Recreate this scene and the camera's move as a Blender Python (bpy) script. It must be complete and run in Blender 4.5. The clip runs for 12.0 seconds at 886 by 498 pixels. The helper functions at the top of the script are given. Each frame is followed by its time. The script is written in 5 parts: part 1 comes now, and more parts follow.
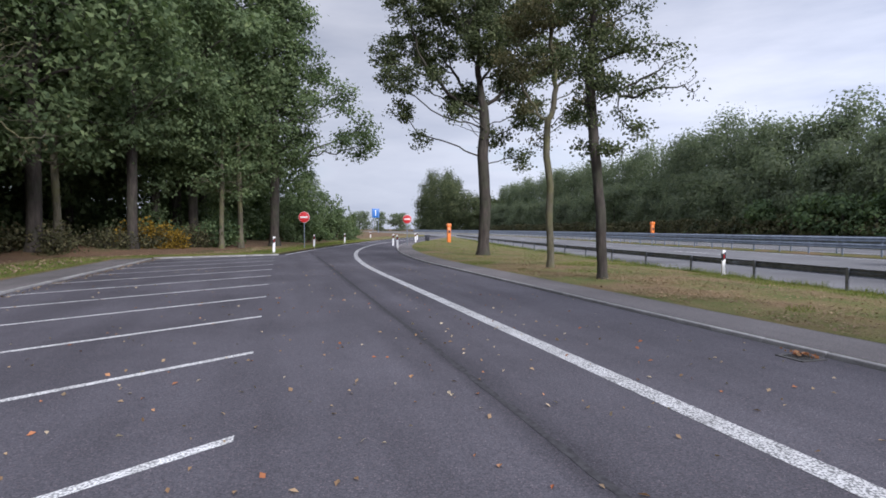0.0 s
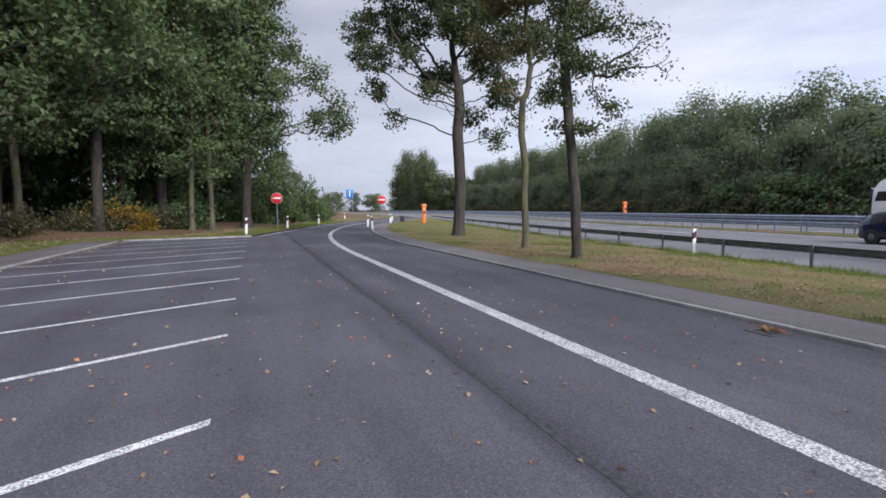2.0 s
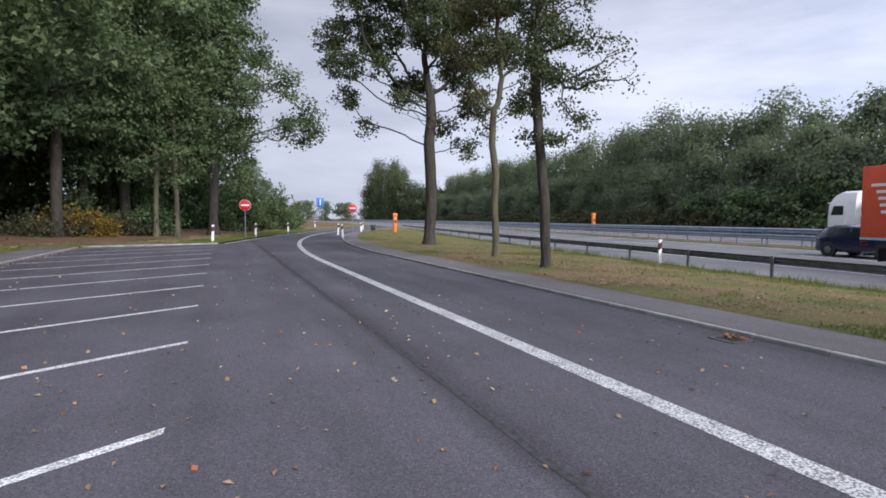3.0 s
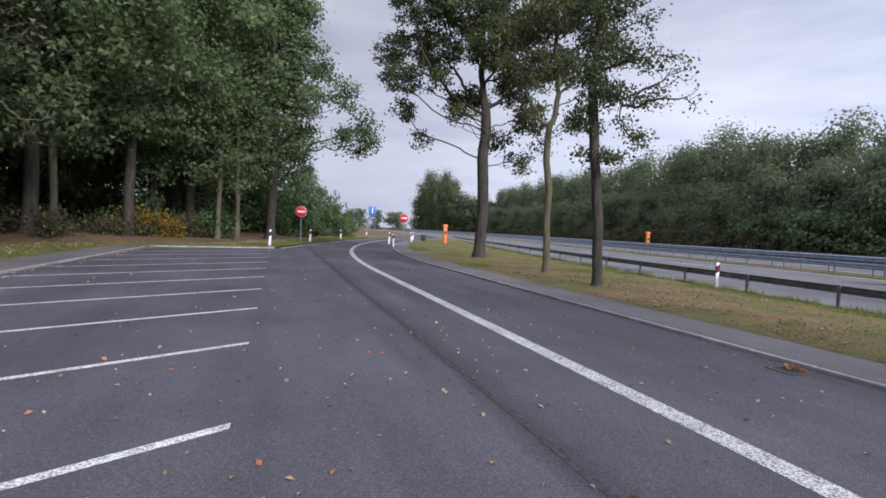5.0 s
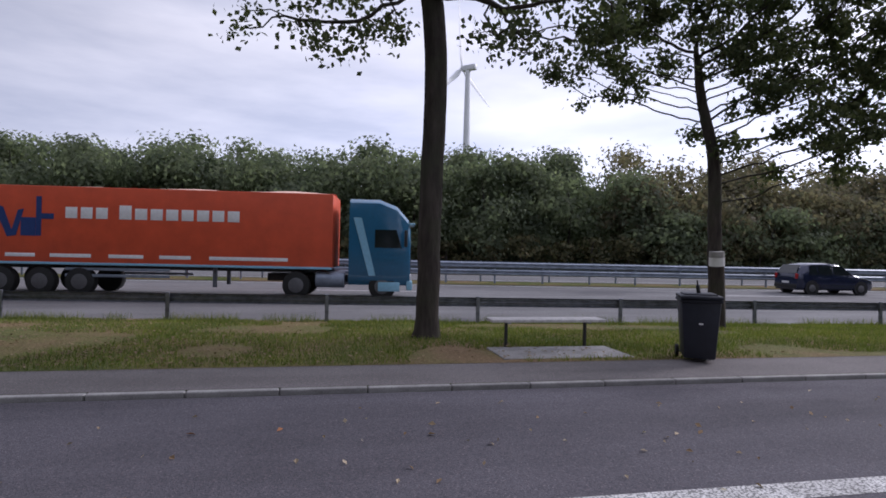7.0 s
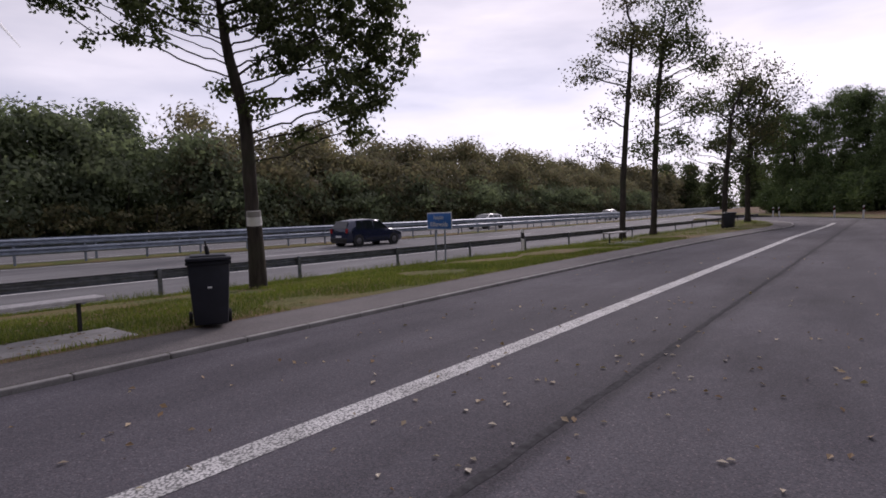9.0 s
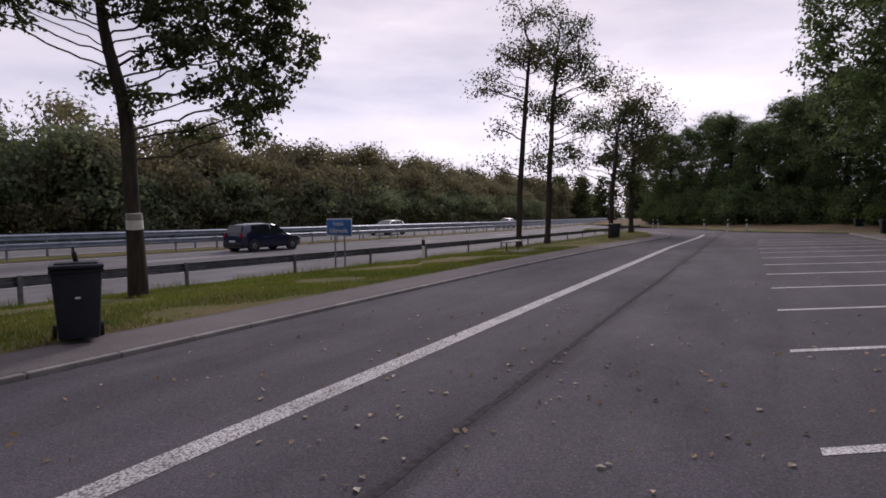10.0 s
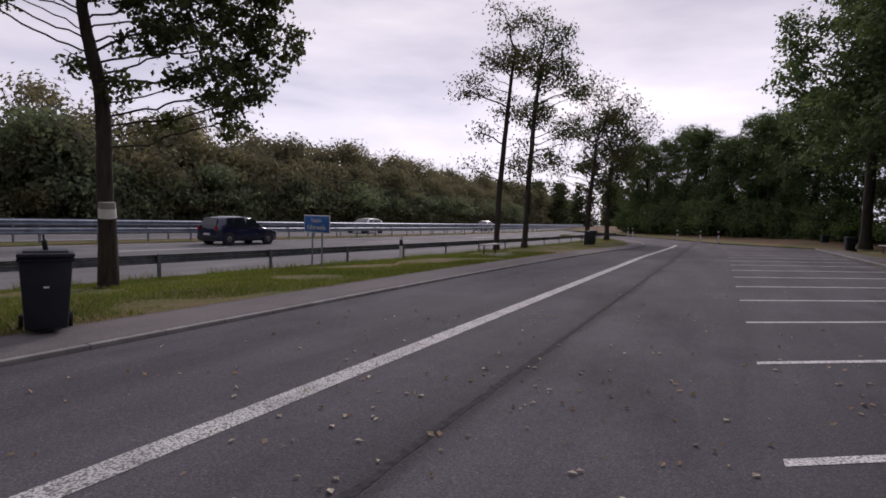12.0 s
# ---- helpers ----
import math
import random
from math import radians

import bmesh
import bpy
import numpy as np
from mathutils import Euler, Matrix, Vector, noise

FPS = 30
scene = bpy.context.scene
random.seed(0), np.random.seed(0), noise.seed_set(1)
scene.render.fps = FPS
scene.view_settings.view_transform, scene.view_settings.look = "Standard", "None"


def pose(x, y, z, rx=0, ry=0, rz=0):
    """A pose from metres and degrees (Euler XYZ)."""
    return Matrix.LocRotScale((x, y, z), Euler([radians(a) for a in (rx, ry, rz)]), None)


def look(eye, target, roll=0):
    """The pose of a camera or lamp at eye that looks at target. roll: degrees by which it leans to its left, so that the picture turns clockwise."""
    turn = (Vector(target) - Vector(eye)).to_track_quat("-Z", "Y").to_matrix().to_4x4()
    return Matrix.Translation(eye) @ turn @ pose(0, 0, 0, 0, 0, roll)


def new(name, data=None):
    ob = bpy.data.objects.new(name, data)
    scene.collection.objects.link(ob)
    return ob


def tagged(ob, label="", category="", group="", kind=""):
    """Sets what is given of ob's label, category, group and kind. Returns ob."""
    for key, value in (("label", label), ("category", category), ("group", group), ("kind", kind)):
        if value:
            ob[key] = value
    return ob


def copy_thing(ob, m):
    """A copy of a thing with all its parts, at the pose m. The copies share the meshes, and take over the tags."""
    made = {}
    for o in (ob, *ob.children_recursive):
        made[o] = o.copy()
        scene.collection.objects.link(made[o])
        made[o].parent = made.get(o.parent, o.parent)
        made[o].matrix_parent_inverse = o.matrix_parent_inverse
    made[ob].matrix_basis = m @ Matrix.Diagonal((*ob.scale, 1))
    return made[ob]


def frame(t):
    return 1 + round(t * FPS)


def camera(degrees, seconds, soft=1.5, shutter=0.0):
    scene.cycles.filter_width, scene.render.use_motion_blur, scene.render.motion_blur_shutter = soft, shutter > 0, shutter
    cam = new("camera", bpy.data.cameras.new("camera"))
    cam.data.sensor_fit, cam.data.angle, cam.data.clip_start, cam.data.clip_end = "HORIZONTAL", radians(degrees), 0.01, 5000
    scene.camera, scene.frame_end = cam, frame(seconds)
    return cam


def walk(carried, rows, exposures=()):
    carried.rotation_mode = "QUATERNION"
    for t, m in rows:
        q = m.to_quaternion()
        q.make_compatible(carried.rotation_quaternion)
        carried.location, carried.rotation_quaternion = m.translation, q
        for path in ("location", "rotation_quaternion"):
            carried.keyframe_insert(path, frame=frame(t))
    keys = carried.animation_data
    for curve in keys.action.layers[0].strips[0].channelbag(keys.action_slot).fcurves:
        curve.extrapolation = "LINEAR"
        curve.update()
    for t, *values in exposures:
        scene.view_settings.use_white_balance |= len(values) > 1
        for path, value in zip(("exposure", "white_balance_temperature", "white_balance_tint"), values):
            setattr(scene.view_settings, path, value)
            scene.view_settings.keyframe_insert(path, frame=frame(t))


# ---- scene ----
import collections

cam = camera(76.4, 12.0, 1.7)
# ---- camera ----
PATH = [
    (0, pose(0.000, -0.002, 1.642, 87.92, 0.09, -15.98)),
    (0.5, pose(-0.019, -0.006, 1.629, 87.57, -0.05, -18.30)),
    (1, pose(-0.038, 0.019, 1.631, 86.49, 0.43, -19.14)),
    (1.5, pose(-0.052, 0.011, 1.630, 86.20, 0.45, -18.62)),
    (2, pose(-0.016, 0.039, 1.628, 85.95, 0.34, -18.54)),
    (2.5, pose(0.041, 0.079, 1.600, 86.45, 0.10, -22.34)),
    (4.5, pose(-0.024, 0.005, 1.559, 88.63, -2.61, -16.24)),
    (5, pose(-0.073, -0.046, 1.623, 88.02, -2.45, -16.40)),
    (5.5, pose(0.048, 0.094, 1.565, 89.08, -1.58, -24.12)),
    (6.1, pose(-0.191, 0.500, 1.770, 88.95, 0.17, -53.23)),
    (6.5, pose(-0.253, 0.986, 1.788, 89.62, -0.20, -80.19)),
    (6.7, pose(-0.094, 1.085, 1.737, 90.05, -0.88, -90.17)),
    (8.3, pose(0.172, -0.235, 1.604, 86.99, 0.95, -128.56)),
    (8.5, pose(0.171, -0.316, 1.603, 87.09, 1.27, -132.51)),
    (9, pose(0.114, -0.418, 1.569, 86.47, 1.89, -141.74)),
    (9.5, pose(0.088, -0.493, 1.590, 86.52, 1.56, -147.37)),
    (10, pose(0.083, -0.488, 1.612, 86.85, 0.71, -151.61)),
    (10.5, pose(0.071, -0.495, 1.639, 87.30, -0.61, -154.69)),
    (11, pose(0.091, -0.467, 1.640, 87.71, -1.37, -155.40)),
    (11.5, pose(0.103, -0.488, 1.629, 87.14, -1.80, -153.83)),
    (12, pose(0.104, -0.453, 1.638, 86.92, -1.56, -153.84)),
]
walk(cam, PATH, [(0, 0.22, 5880, 15), (5.5, 0.14, 5880, 18), (6.5, -0.2, 5880, 20), (8.5, -0.68, 6220, 25), (9.5, -0.84, 6430, 27), (12, -0.93, 6450, 26)])

# ---- light ----
world = bpy.data.worlds.new("overcast_sky")
scene.world = world
world.use_nodes = True
wt = world.node_tree
wt.nodes.clear()


def link_nodes(tree, a, out, b, inp):
    tree.links.new(a.outputs[out], b.inputs[inp])


w_out = wt.nodes.new("ShaderNodeOutputWorld")
w_bg = wt.nodes.new("ShaderNodeBackground")
w_sky = wt.nodes.new("ShaderNodeTexSky")
w_sky.sky_type = "NISHITA"
w_sky.sun_disc = False
w_sky.sun_elevation = radians(28)
w_sky.sun_rotation = radians(163)
w_geo = wt.nodes.new("ShaderNodeTexCoord")
w_map = wt.nodes.new("ShaderNodeMapping")
w_map.inputs["Scale"].default_value = (1.0, 1.0, 4.5)
w_n1 = wt.nodes.new("ShaderNodeTexNoise")
w_n1.inputs["Scale"].default_value = 1.7
w_n1.inputs["Detail"].default_value = 7
w_n1.inputs["Roughness"].default_value = 0.55
w_ramp = wt.nodes.new("ShaderNodeValToRGB")
w_ramp.color_ramp.elements[0].position = 0.34
w_ramp.color_ramp.elements[0].color = (5.2, 5.5, 6.25, 1)
w_ramp.color_ramp.elements[1].position = 0.62
w_ramp.color_ramp.elements[1].color = (8.5, 8.5, 8.75, 1)
w_gap = wt.nodes.new("ShaderNodeValToRGB")
w_gap.color_ramp.elements[0].position = 0.60
w_gap.color_ramp.elements[0].color = (0.94, 0.94, 0.94, 1)
w_gap.color_ramp.elements[1].position = 0.75
w_gap.color_ramp.elements[1].color = (0.55, 0.55, 0.55, 1)
w_mix = wt.nodes.new("ShaderNodeMixRGB")
link_nodes(wt, w_geo, "Generated", w_map, "Vector")
link_nodes(wt, w_map, "Vector", w_n1, "Vector")
link_nodes(wt, w_n1, "Fac", w_ramp, "Fac")
link_nodes(wt, w_n1, "Fac", w_gap, "Fac")
link_nodes(wt, w_gap, "Color", w_mix, "Fac")
link_nodes(wt, w_sky, "Color", w_mix, "Color1")
link_nodes(wt, w_ramp, "Color", w_mix, "Color2")
link_nodes(wt, w_bg, "Background", w_out, "Surface")
w_bg.inputs["Strength"].default_value = 0.1
# the cloud layer is brighter towards the hidden sun
w_dot = wt.nodes.new("ShaderNodeVectorMath")
w_dot.operation = "DOT_PRODUCT"
w_dot.inputs[1].default_value = (0.24, -0.84, 0.48)
w_glow = wt.nodes.new("ShaderNodeMapRange")
w_glow.inputs["From Min"].default_value = -0.9
w_glow.inputs["From Max"].default_value = 1.0
w_glow.inputs["To Min"].default_value = 0.45
w_glow.inputs["To Max"].default_value = 1.9
w_mul = wt.nodes.new("ShaderNodeVectorMath")
w_mul.operation = "SCALE"
link_nodes(wt, w_geo, "Generated", w_dot, 0)
link_nodes(wt, w_dot, "Value", w_glow, "Value")
w_low = wt.nodes.new("ShaderNodeSeparateXYZ")
w_rim = wt.nodes.new("ShaderNodeValToRGB")
w_rim.color_ramp.elements[0].position, w_rim.color_ramp.elements[0].color = 0.0, (1.38, 1.41, 1.45, 1)
w_rim.color_ramp.elements[1].position, w_rim.color_ramp.elements[1].color = 0.32, (1, 1, 1, 1)
w_tone = wt.nodes.new("ShaderNodeMixRGB")
w_tone.blend_type = "MULTIPLY"
w_tone.inputs["Fac"].default_value = 1.0
link_nodes(wt, w_geo, "Generated", w_low, "Vector")
link_nodes(wt, w_low, "Z", w_rim, "Fac")
link_nodes(wt, w_mix, "Color", w_tone, "Color1")
link_nodes(wt, w_rim, "Color", w_tone, "Color2")
link_nodes(wt, w_tone, "Color", w_mul, 0)
link_nodes(wt, w_glow, "Result", w_mul, "Scale")
link_nodes(wt, w_mul, "Vector", w_bg, "Color")

sun_data = bpy.data.lights.new("sun", "SUN")
sun_data.energy = 3.0
sun_data.angle = radians(18)
sun_data.color = (1.0, 0.95, 0.88)
sun = new("sun", sun_data)
sun.matrix_world = look((0, 0, 60), (-18, 58, 60 - 36))

# ---- materials ----


def mat(name, build):
    m = bpy.data.materials.new(name)
    m.use_nodes = True
    t = m.node_tree
    t.nodes.clear()
    out = t.nodes.new("ShaderNodeOutputMaterial")
    build(t, out)
    return m


def noise_ramp(t, scale, stops, detail=6, coords="Object", rough=0.6, stretch=(1, 1, 1)):
    tc = t.nodes.new("ShaderNodeTexCoord")
    mp = t.nodes.new("ShaderNodeMapping")
    mp.inputs["Scale"].default_value = stretch
    n = t.nodes.new("ShaderNodeTexNoise")
    n.inputs["Scale"].default_value = scale
    n.inputs["Detail"].default_value = detail
    n.inputs["Roughness"].default_value = rough
    r = t.nodes.new("ShaderNodeValToRGB")
    while len(r.color_ramp.elements) < len(stops):
        r.color_ramp.elements.new(0.5)
    for e, (p, c) in zip(r.color_ramp.elements, stops):
        e.position = p
        e.color = (*c, 1) if len(c) == 3 else c
    t.links.new(tc.outputs[coords], mp.inputs["Vector"])
    t.links.new(mp.outputs["Vector"], n.inputs["Vector"])
    t.links.new(n.outputs["Fac"], r.inputs["Fac"])
    return r, n


def mixc(t, a, b, fac, mode="MIX"):
    m = t.nodes.new("ShaderNodeMixRGB")
    m.blend_type = mode
    for sock, v in ((m.inputs["Color1"], a), (m.inputs["Color2"], b), (m.inputs["Fac"], fac)):
        if hasattr(v, "links") or hasattr(v, "is_output"):
            t.links.new(v, sock)
        elif isinstance(v, (int, float)):
            sock.default_value = v
        else:
            sock.default_value = (*v, 1)
    return m.outputs["Color"]


def principled(t, out, color, rough=0.7, metal=0.0, bump=None, bump_k=0.2, dist=0.01, spec=0.5, coat=0.0):
    b = t.nodes.new("ShaderNodeBsdfPrincipled")
    if hasattr(color, "is_output"):
        t.links.new(color, b.inputs["Base Color"])
    else:
        b.inputs["Base Color"].default_value = (*color, 1)
    if hasattr(rough, "is_output"):
        t.links.new(rough, b.inputs["Roughness"])
    else:
        b.inputs["Roughness"].default_value = rough
    b.inputs["Metallic"].default_value = metal
    b.inputs["Specular IOR Level"].default_value = spec
    b.inputs["Coat Weight"].default_value = coat
    if bump is not None:
        bp = t.nodes.new("ShaderNodeBump")
        bp.inputs["Strength"].default_value = bump_k
        bp.inputs["Distance"].default_value = dist
        t.links.new(bump, bp.inputs["Height"])
        t.links.new(bp.outputs["Normal"], b.inputs["Normal"])
    t.links.new(b.outputs["BSDF"], out.inputs["Surface"])
    return b


def asphalt_like(name, dark, light, tint, stain=0.65, scale=1.0, seam=None):
    def build(t, out):
        big, _ = noise_ramp(t, 0.22, [(0.3, (stain, stain, stain)), (0.68, (1.12, 1.12, 1.12))], 5)
        streak, _ = noise_ramp(t, 0.9, [(0.33, (0.79, 0.79, 0.79)), (0.65, (1.09, 1.09, 1.09))], 4, stretch=(1, 0.12, 1))
        tc = t.nodes.new("ShaderNodeTexCoord")
        v = t.nodes.new("ShaderNodeTexVoronoi")
        v.inputs["Scale"].default_value = 95 * scale
        t.links.new(tc.outputs["Object"], v.inputs["Vector"])
        r = t.nodes.new("ShaderNodeValToRGB")
        r.color_ramp.elements[0].color = (*dark, 1)
        r.color_ramp.elements[1].color = (*light, 1)
        sep = t.nodes.new("ShaderNodeSeparateColor")
        t.links.new(v.outputs["Color"], sep.inputs["Color"])
        t.links.new(sep.outputs["Red"], r.inputs["Fac"])
        fine, nf = noise_ramp(t, 38, [(0.3, (0.85, 0.85, 0.85)), (0.7, (1.12, 1.12, 1.12))], 4)
        c = mixc(t, r.outputs["Color"], big.outputs["Color"], 1.0, "MULTIPLY")
        c = mixc(t, c, streak.outputs["Color"], 1.0, "MULTIPLY")
        c = mixc(t, c, fine.outputs["Color"], 1.0, "MULTIPLY")
        wet, _ = noise_ramp(t, 0.11, [(0.56, (0, 0, 0)), (0.66, (1, 1, 1))], 8, rough=0.7, stretch=(1, 0.45, 1))
        c = mixc(t, c, mixc(t, c, (0.66, 0.66, 0.68), 1.0, "MULTIPLY"), wet.outputs["Color"])
        spk = t.nodes.new("ShaderNodeValToRGB")
        spk.color_ramp.elements[0].position, spk.color_ramp.elements[0].color = 0.90, (0, 0, 0, 1)
        spk.color_ramp.elements[1].position, spk.color_ramp.elements[1].color = 0.94, (1, 1, 1, 1)
        t.links.new(sep.outputs["Green"], spk.inputs["Fac"])
        c = mixc(t, c, mixc(t, c, (1.55, 1.4, 1.35), 1.0, "MULTIPLY"), spk.outputs["Color"])
        if seam is not None:
            # a darker strip of dirt beside the joint between two lanes of asphalt
            sp = t.nodes.new("ShaderNodeSeparateXYZ")
            t.links.new(tc.outputs["Object"], sp.inputs["Vector"])
            _, nz = noise_ramp(t, 1.3, [(0, (0, 0, 0)), (1, (1, 1, 1))], 5, stretch=(1, 0.3, 1))
            ad = t.nodes.new("ShaderNodeMath")
            ad.operation = "MULTIPLY_ADD"
            ad.inputs[1].default_value = 0.5
            t.links.new(nz.outputs["Fac"], ad.inputs[0])
            t.links.new(sp.outputs["X"], ad.inputs[2])
            mr = t.nodes.new("ShaderNodeMapRange")
            mr.inputs["From Min"].default_value, mr.inputs["From Max"].default_value = seam - 0.25, seam + 0.75
            t.links.new(ad.outputs["Value"], mr.inputs["Value"])
            rp = t.nodes.new("ShaderNodeValToRGB")
            for e, (p, k) in zip((rp.color_ramp.elements[0], rp.color_ramp.elements[1], rp.color_ramp.elements.new(0.46), rp.color_ramp.elements.new(0.62)), ((0.30, 1.0), (0.95, 1.0), (0.46, 0.62), (0.62, 0.80))):
                e.position, e.color = p, (k, k, k, 1)
            t.links.new(mr.outputs["Result"], rp.inputs["Fac"])
            c = mixc(t, c, rp.outputs["Color"], 1.0, "MULTIPLY")
        c = mixc(t, c, tint, 1.0, "MULTIPLY")
        principled(t, out, c, 0.86, bump=v.outputs["Distance"], bump_k=0.4, dist=0.005, spec=0.12)
    return mat(name, build)


ASPHALT = asphalt_like("weathered_asphalt", (0.072, 0.070, 0.0755), (0.127, 0.124, 0.132), (1.0, 0.97, 1.04), 0.72, seam=2.0)
ASPHALT_NEW = asphalt_like("motorway_asphalt", (0.14, 0.14, 0.142), (0.20, 0.20, 0.203), (1, 1, 1.01), 0.85)
PATH_GREY = asphalt_like("pavement_asphalt", (0.135, 0.127, 0.124), (0.205, 0.195, 0.19), (1, 0.98, 1.0), 0.7)
TAR = mat("tar_seam", lambda t, o: principled(t, o, noise_ramp(t, 14, [(0.3, (0.036, 0.035, 0.038)), (0.7, (0.082, 0.08, 0.085))])[0].outputs["Color"], 0.95, spec=0.05))


def worn_paint(t, out, hi=0.60, lo=0.17):
    # worn thermoplastic marking with aggregate showing through
    tc = t.nodes.new("ShaderNodeTexCoord")
    v = t.nodes.new("ShaderNodeTexVoronoi")
    v.inputs["Scale"].default_value = 52
    t.links.new(tc.outputs["Object"], v.inputs["Vector"])
    r = t.nodes.new("ShaderNodeValToRGB")
    r.color_ramp.elements[0].position, r.color_ramp.elements[0].color = 0.42, (hi, hi * 0.99, hi * 0.98, 1)
    r.color_ramp.elements[1].position, r.color_ramp.elements[1].color = 0.66, (lo, lo, lo, 1)
    t.links.new(v.outputs["Distance"], r.inputs["Fac"])
    big, _ = noise_ramp(t, 2.2, [(0.25, (0.62, 0.62, 0.61)), (0.6, (1.1, 1.1, 1.1))], 6)
    principled(t, out, mixc(t, r.outputs["Color"], big.outputs["Color"], 1.0, "MULTIPLY"), 0.75, bump=v.outputs["Distance"], bump_k=0.4, dist=0.004)


PAINT = mat("worn_marking", worn_paint)
PAINT_BAY = mat("bay_marking", lambda t, o: worn_paint(t, o, 0.74, 0.27))
PAINT_CLEAN = mat("road_marking", lambda t, o: principled(t, o, noise_ramp(t, 6, [(0.3, (0.5, 0.5, 0.49)), (0.7, (0.74, 0.74, 0.73))])[0].outputs["Color"], 0.7))


def concrete(t, out):
    a, n = noise_ramp(t, 3.5, [(0.25, (0.20, 0.19, 0.185)), (0.55, (0.32, 0.31, 0.30)), (0.8, (0.42, 0.41, 0.39))], 8)
    oi = t.nodes.new("ShaderNodeObjectInfo")
    r = t.nodes.new("ShaderNodeValToRGB")
    r.color_ramp.elements[0].color = (0.78, 0.78, 0.78, 1)
    r.color_ramp.elements[1].color = (1.1, 1.1, 1.1, 1)
    t.links.new(oi.outputs["Random"], r.inputs["Fac"])
    fine, nf = noise_ramp(t, 60, [(0.3, (0.8, 0.8, 0.8)), (0.7, (1.15, 1.15, 1.15))], 3)
    c = mixc(t, mixc(t, a.outputs["Color"], r.outputs["Color"], 1.0, "MULTIPLY"), fine.outputs["Color"], 1.0, "MULTIPLY")
    principled(t, out, c, 0.9, bump=nf.outputs["Fac"], bump_k=0.3, dist=0.006)


CONCRETE = mat("kerb_concrete", concrete)


def ground_cover(name, stops, fine_stops, big_scale=0.35):
    def build(t, out):
        a, _ = noise_ramp(t, big_scale, stops, 7)
        b, nb = noise_ramp(t, 22, fine_stops, 6)
        principled(t, out, mixc(t, a.outputs["Color"], b.outputs["Color"], 1.0, "MULTIPLY"), 0.95, bump=nb.outputs["Fac"], bump_k=0.8, dist=0.05, spec=0.15)
    return mat(name, build)


FINE = [(0.25, (0.5, 0.5, 0.45)), (0.75, (1.45, 1.45, 1.4))]
TURF = ground_cover("autumn_turf", [(0.34, (0.09, 0.115, 0.035)), (0.48, (0.15, 0.14, 0.055)), (0.62, (0.21, 0.145, 0.085))], FINE)
LITTER = ground_cover("leaf_litter_soil", [(0.32, (0.13, 0.085, 0.055)), (0.5, (0.16, 0.10, 0.065)), (0.68, (0.08, 0.085, 0.035))], FINE)
FIELD = ground_cover("far_ground", [(0.3, (0.06, 0.075, 0.03)), (0.7, (0.09, 0.10, 0.045))], FINE, 0.05)


def leaves(name, dark, mid, light, trans=0.35, rough=0.65, through_tint=(1.3, 1.5, 0.6)):
    def build(t, out):
        g = t.nodes.new("ShaderNodeNewGeometry")
        r = t.nodes.new("ShaderNodeValToRGB")
        r.color_ramp.elements.new(0.5)
        for e, (p, c) in zip(r.color_ramp.elements, ((0.0, dark), (0.55, mid), (1.0, light))):
            e.position, e.color = p, (*c, 1)
        t.links.new(g.outputs["Random Per Island"], r.inputs["Fac"])
        clump, _ = noise_ramp(t, 0.5, [(0.3, (0.65, 0.68, 0.7)), (0.7, (1.25, 1.2, 1.1))], 3)
        c = mixc(t, r.outputs["Color"], clump.outputs["Color"], 1.0, "MULTIPLY")
        b = principled(t, out, c, rough, spec=0.1)
        tr = t.nodes.new("ShaderNodeBsdfTranslucent")
        t.links.new(mixc(t, c, through_tint, 1.0, "MULTIPLY"), tr.inputs["Color"])
        ms = t.nodes.new("ShaderNodeMixShader")
        ms.inputs["Fac"].default_value = trans
        t.links.new(b.outputs["BSDF"], ms.inputs[1])
        t.links.new(tr.outputs["BSDF"], ms.inputs[2])
        t.links.new(ms.outputs["Shader"], out.inputs["Surface"])
    return mat(name, build)


OAK = leaves("oak_leaves", (0.05, 0.065, 0.034), (0.088, 0.108, 0.055), (0.135, 0.148, 0.08), 0.33, through_tint=(1.15, 1.3, 0.85))
OAK_BROWN = leaves("browning_leaves", (0.052, 0.056, 0.03), (0.095, 0.095, 0.05), (0.145, 0.128, 0.072), 0.3, through_tint=(1.2, 1.25, 0.85))
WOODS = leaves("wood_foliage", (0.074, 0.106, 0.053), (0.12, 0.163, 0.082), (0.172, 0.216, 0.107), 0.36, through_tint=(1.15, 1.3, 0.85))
# distance haze is put into these pale, low-contrast foliage colours
WOODS_HAZY = leaves("hazy_far_foliage", (0.14, 0.168, 0.118), (0.168, 0.198, 0.136), (0.195, 0.225, 0.152), 0.6, through_tint=(1.2, 1.3, 0.95))
# rusty autumn leaves, lightened in colour for haze as well
WOODS_RUST_HAZY = leaves("hazy_rusty_foliage", (0.142, 0.148, 0.105), (0.18, 0.172, 0.12), (0.218, 0.188, 0.132), 0.6, through_tint=(1.25, 1.25, 0.95))
YELLOW = leaves("yellow_foliage", (0.10, 0.07, 0.015), (0.24, 0.15, 0.025), (0.36, 0.24, 0.04))
BUSH = leaves("bush_foliage", (0.06, 0.09, 0.048), (0.105, 0.155, 0.078), (0.16, 0.21, 0.1), 0.3)
GRASS = leaves("grass_blades", (0.085, 0.12, 0.03), (0.16, 0.20, 0.055), (0.26, 0.25, 0.10), 0.3)
DRY = leaves("dry_fallen_leaves", (0.22, 0.14, 0.085), (0.36, 0.265, 0.175), (0.50, 0.42, 0.32), 0.1, 0.7)
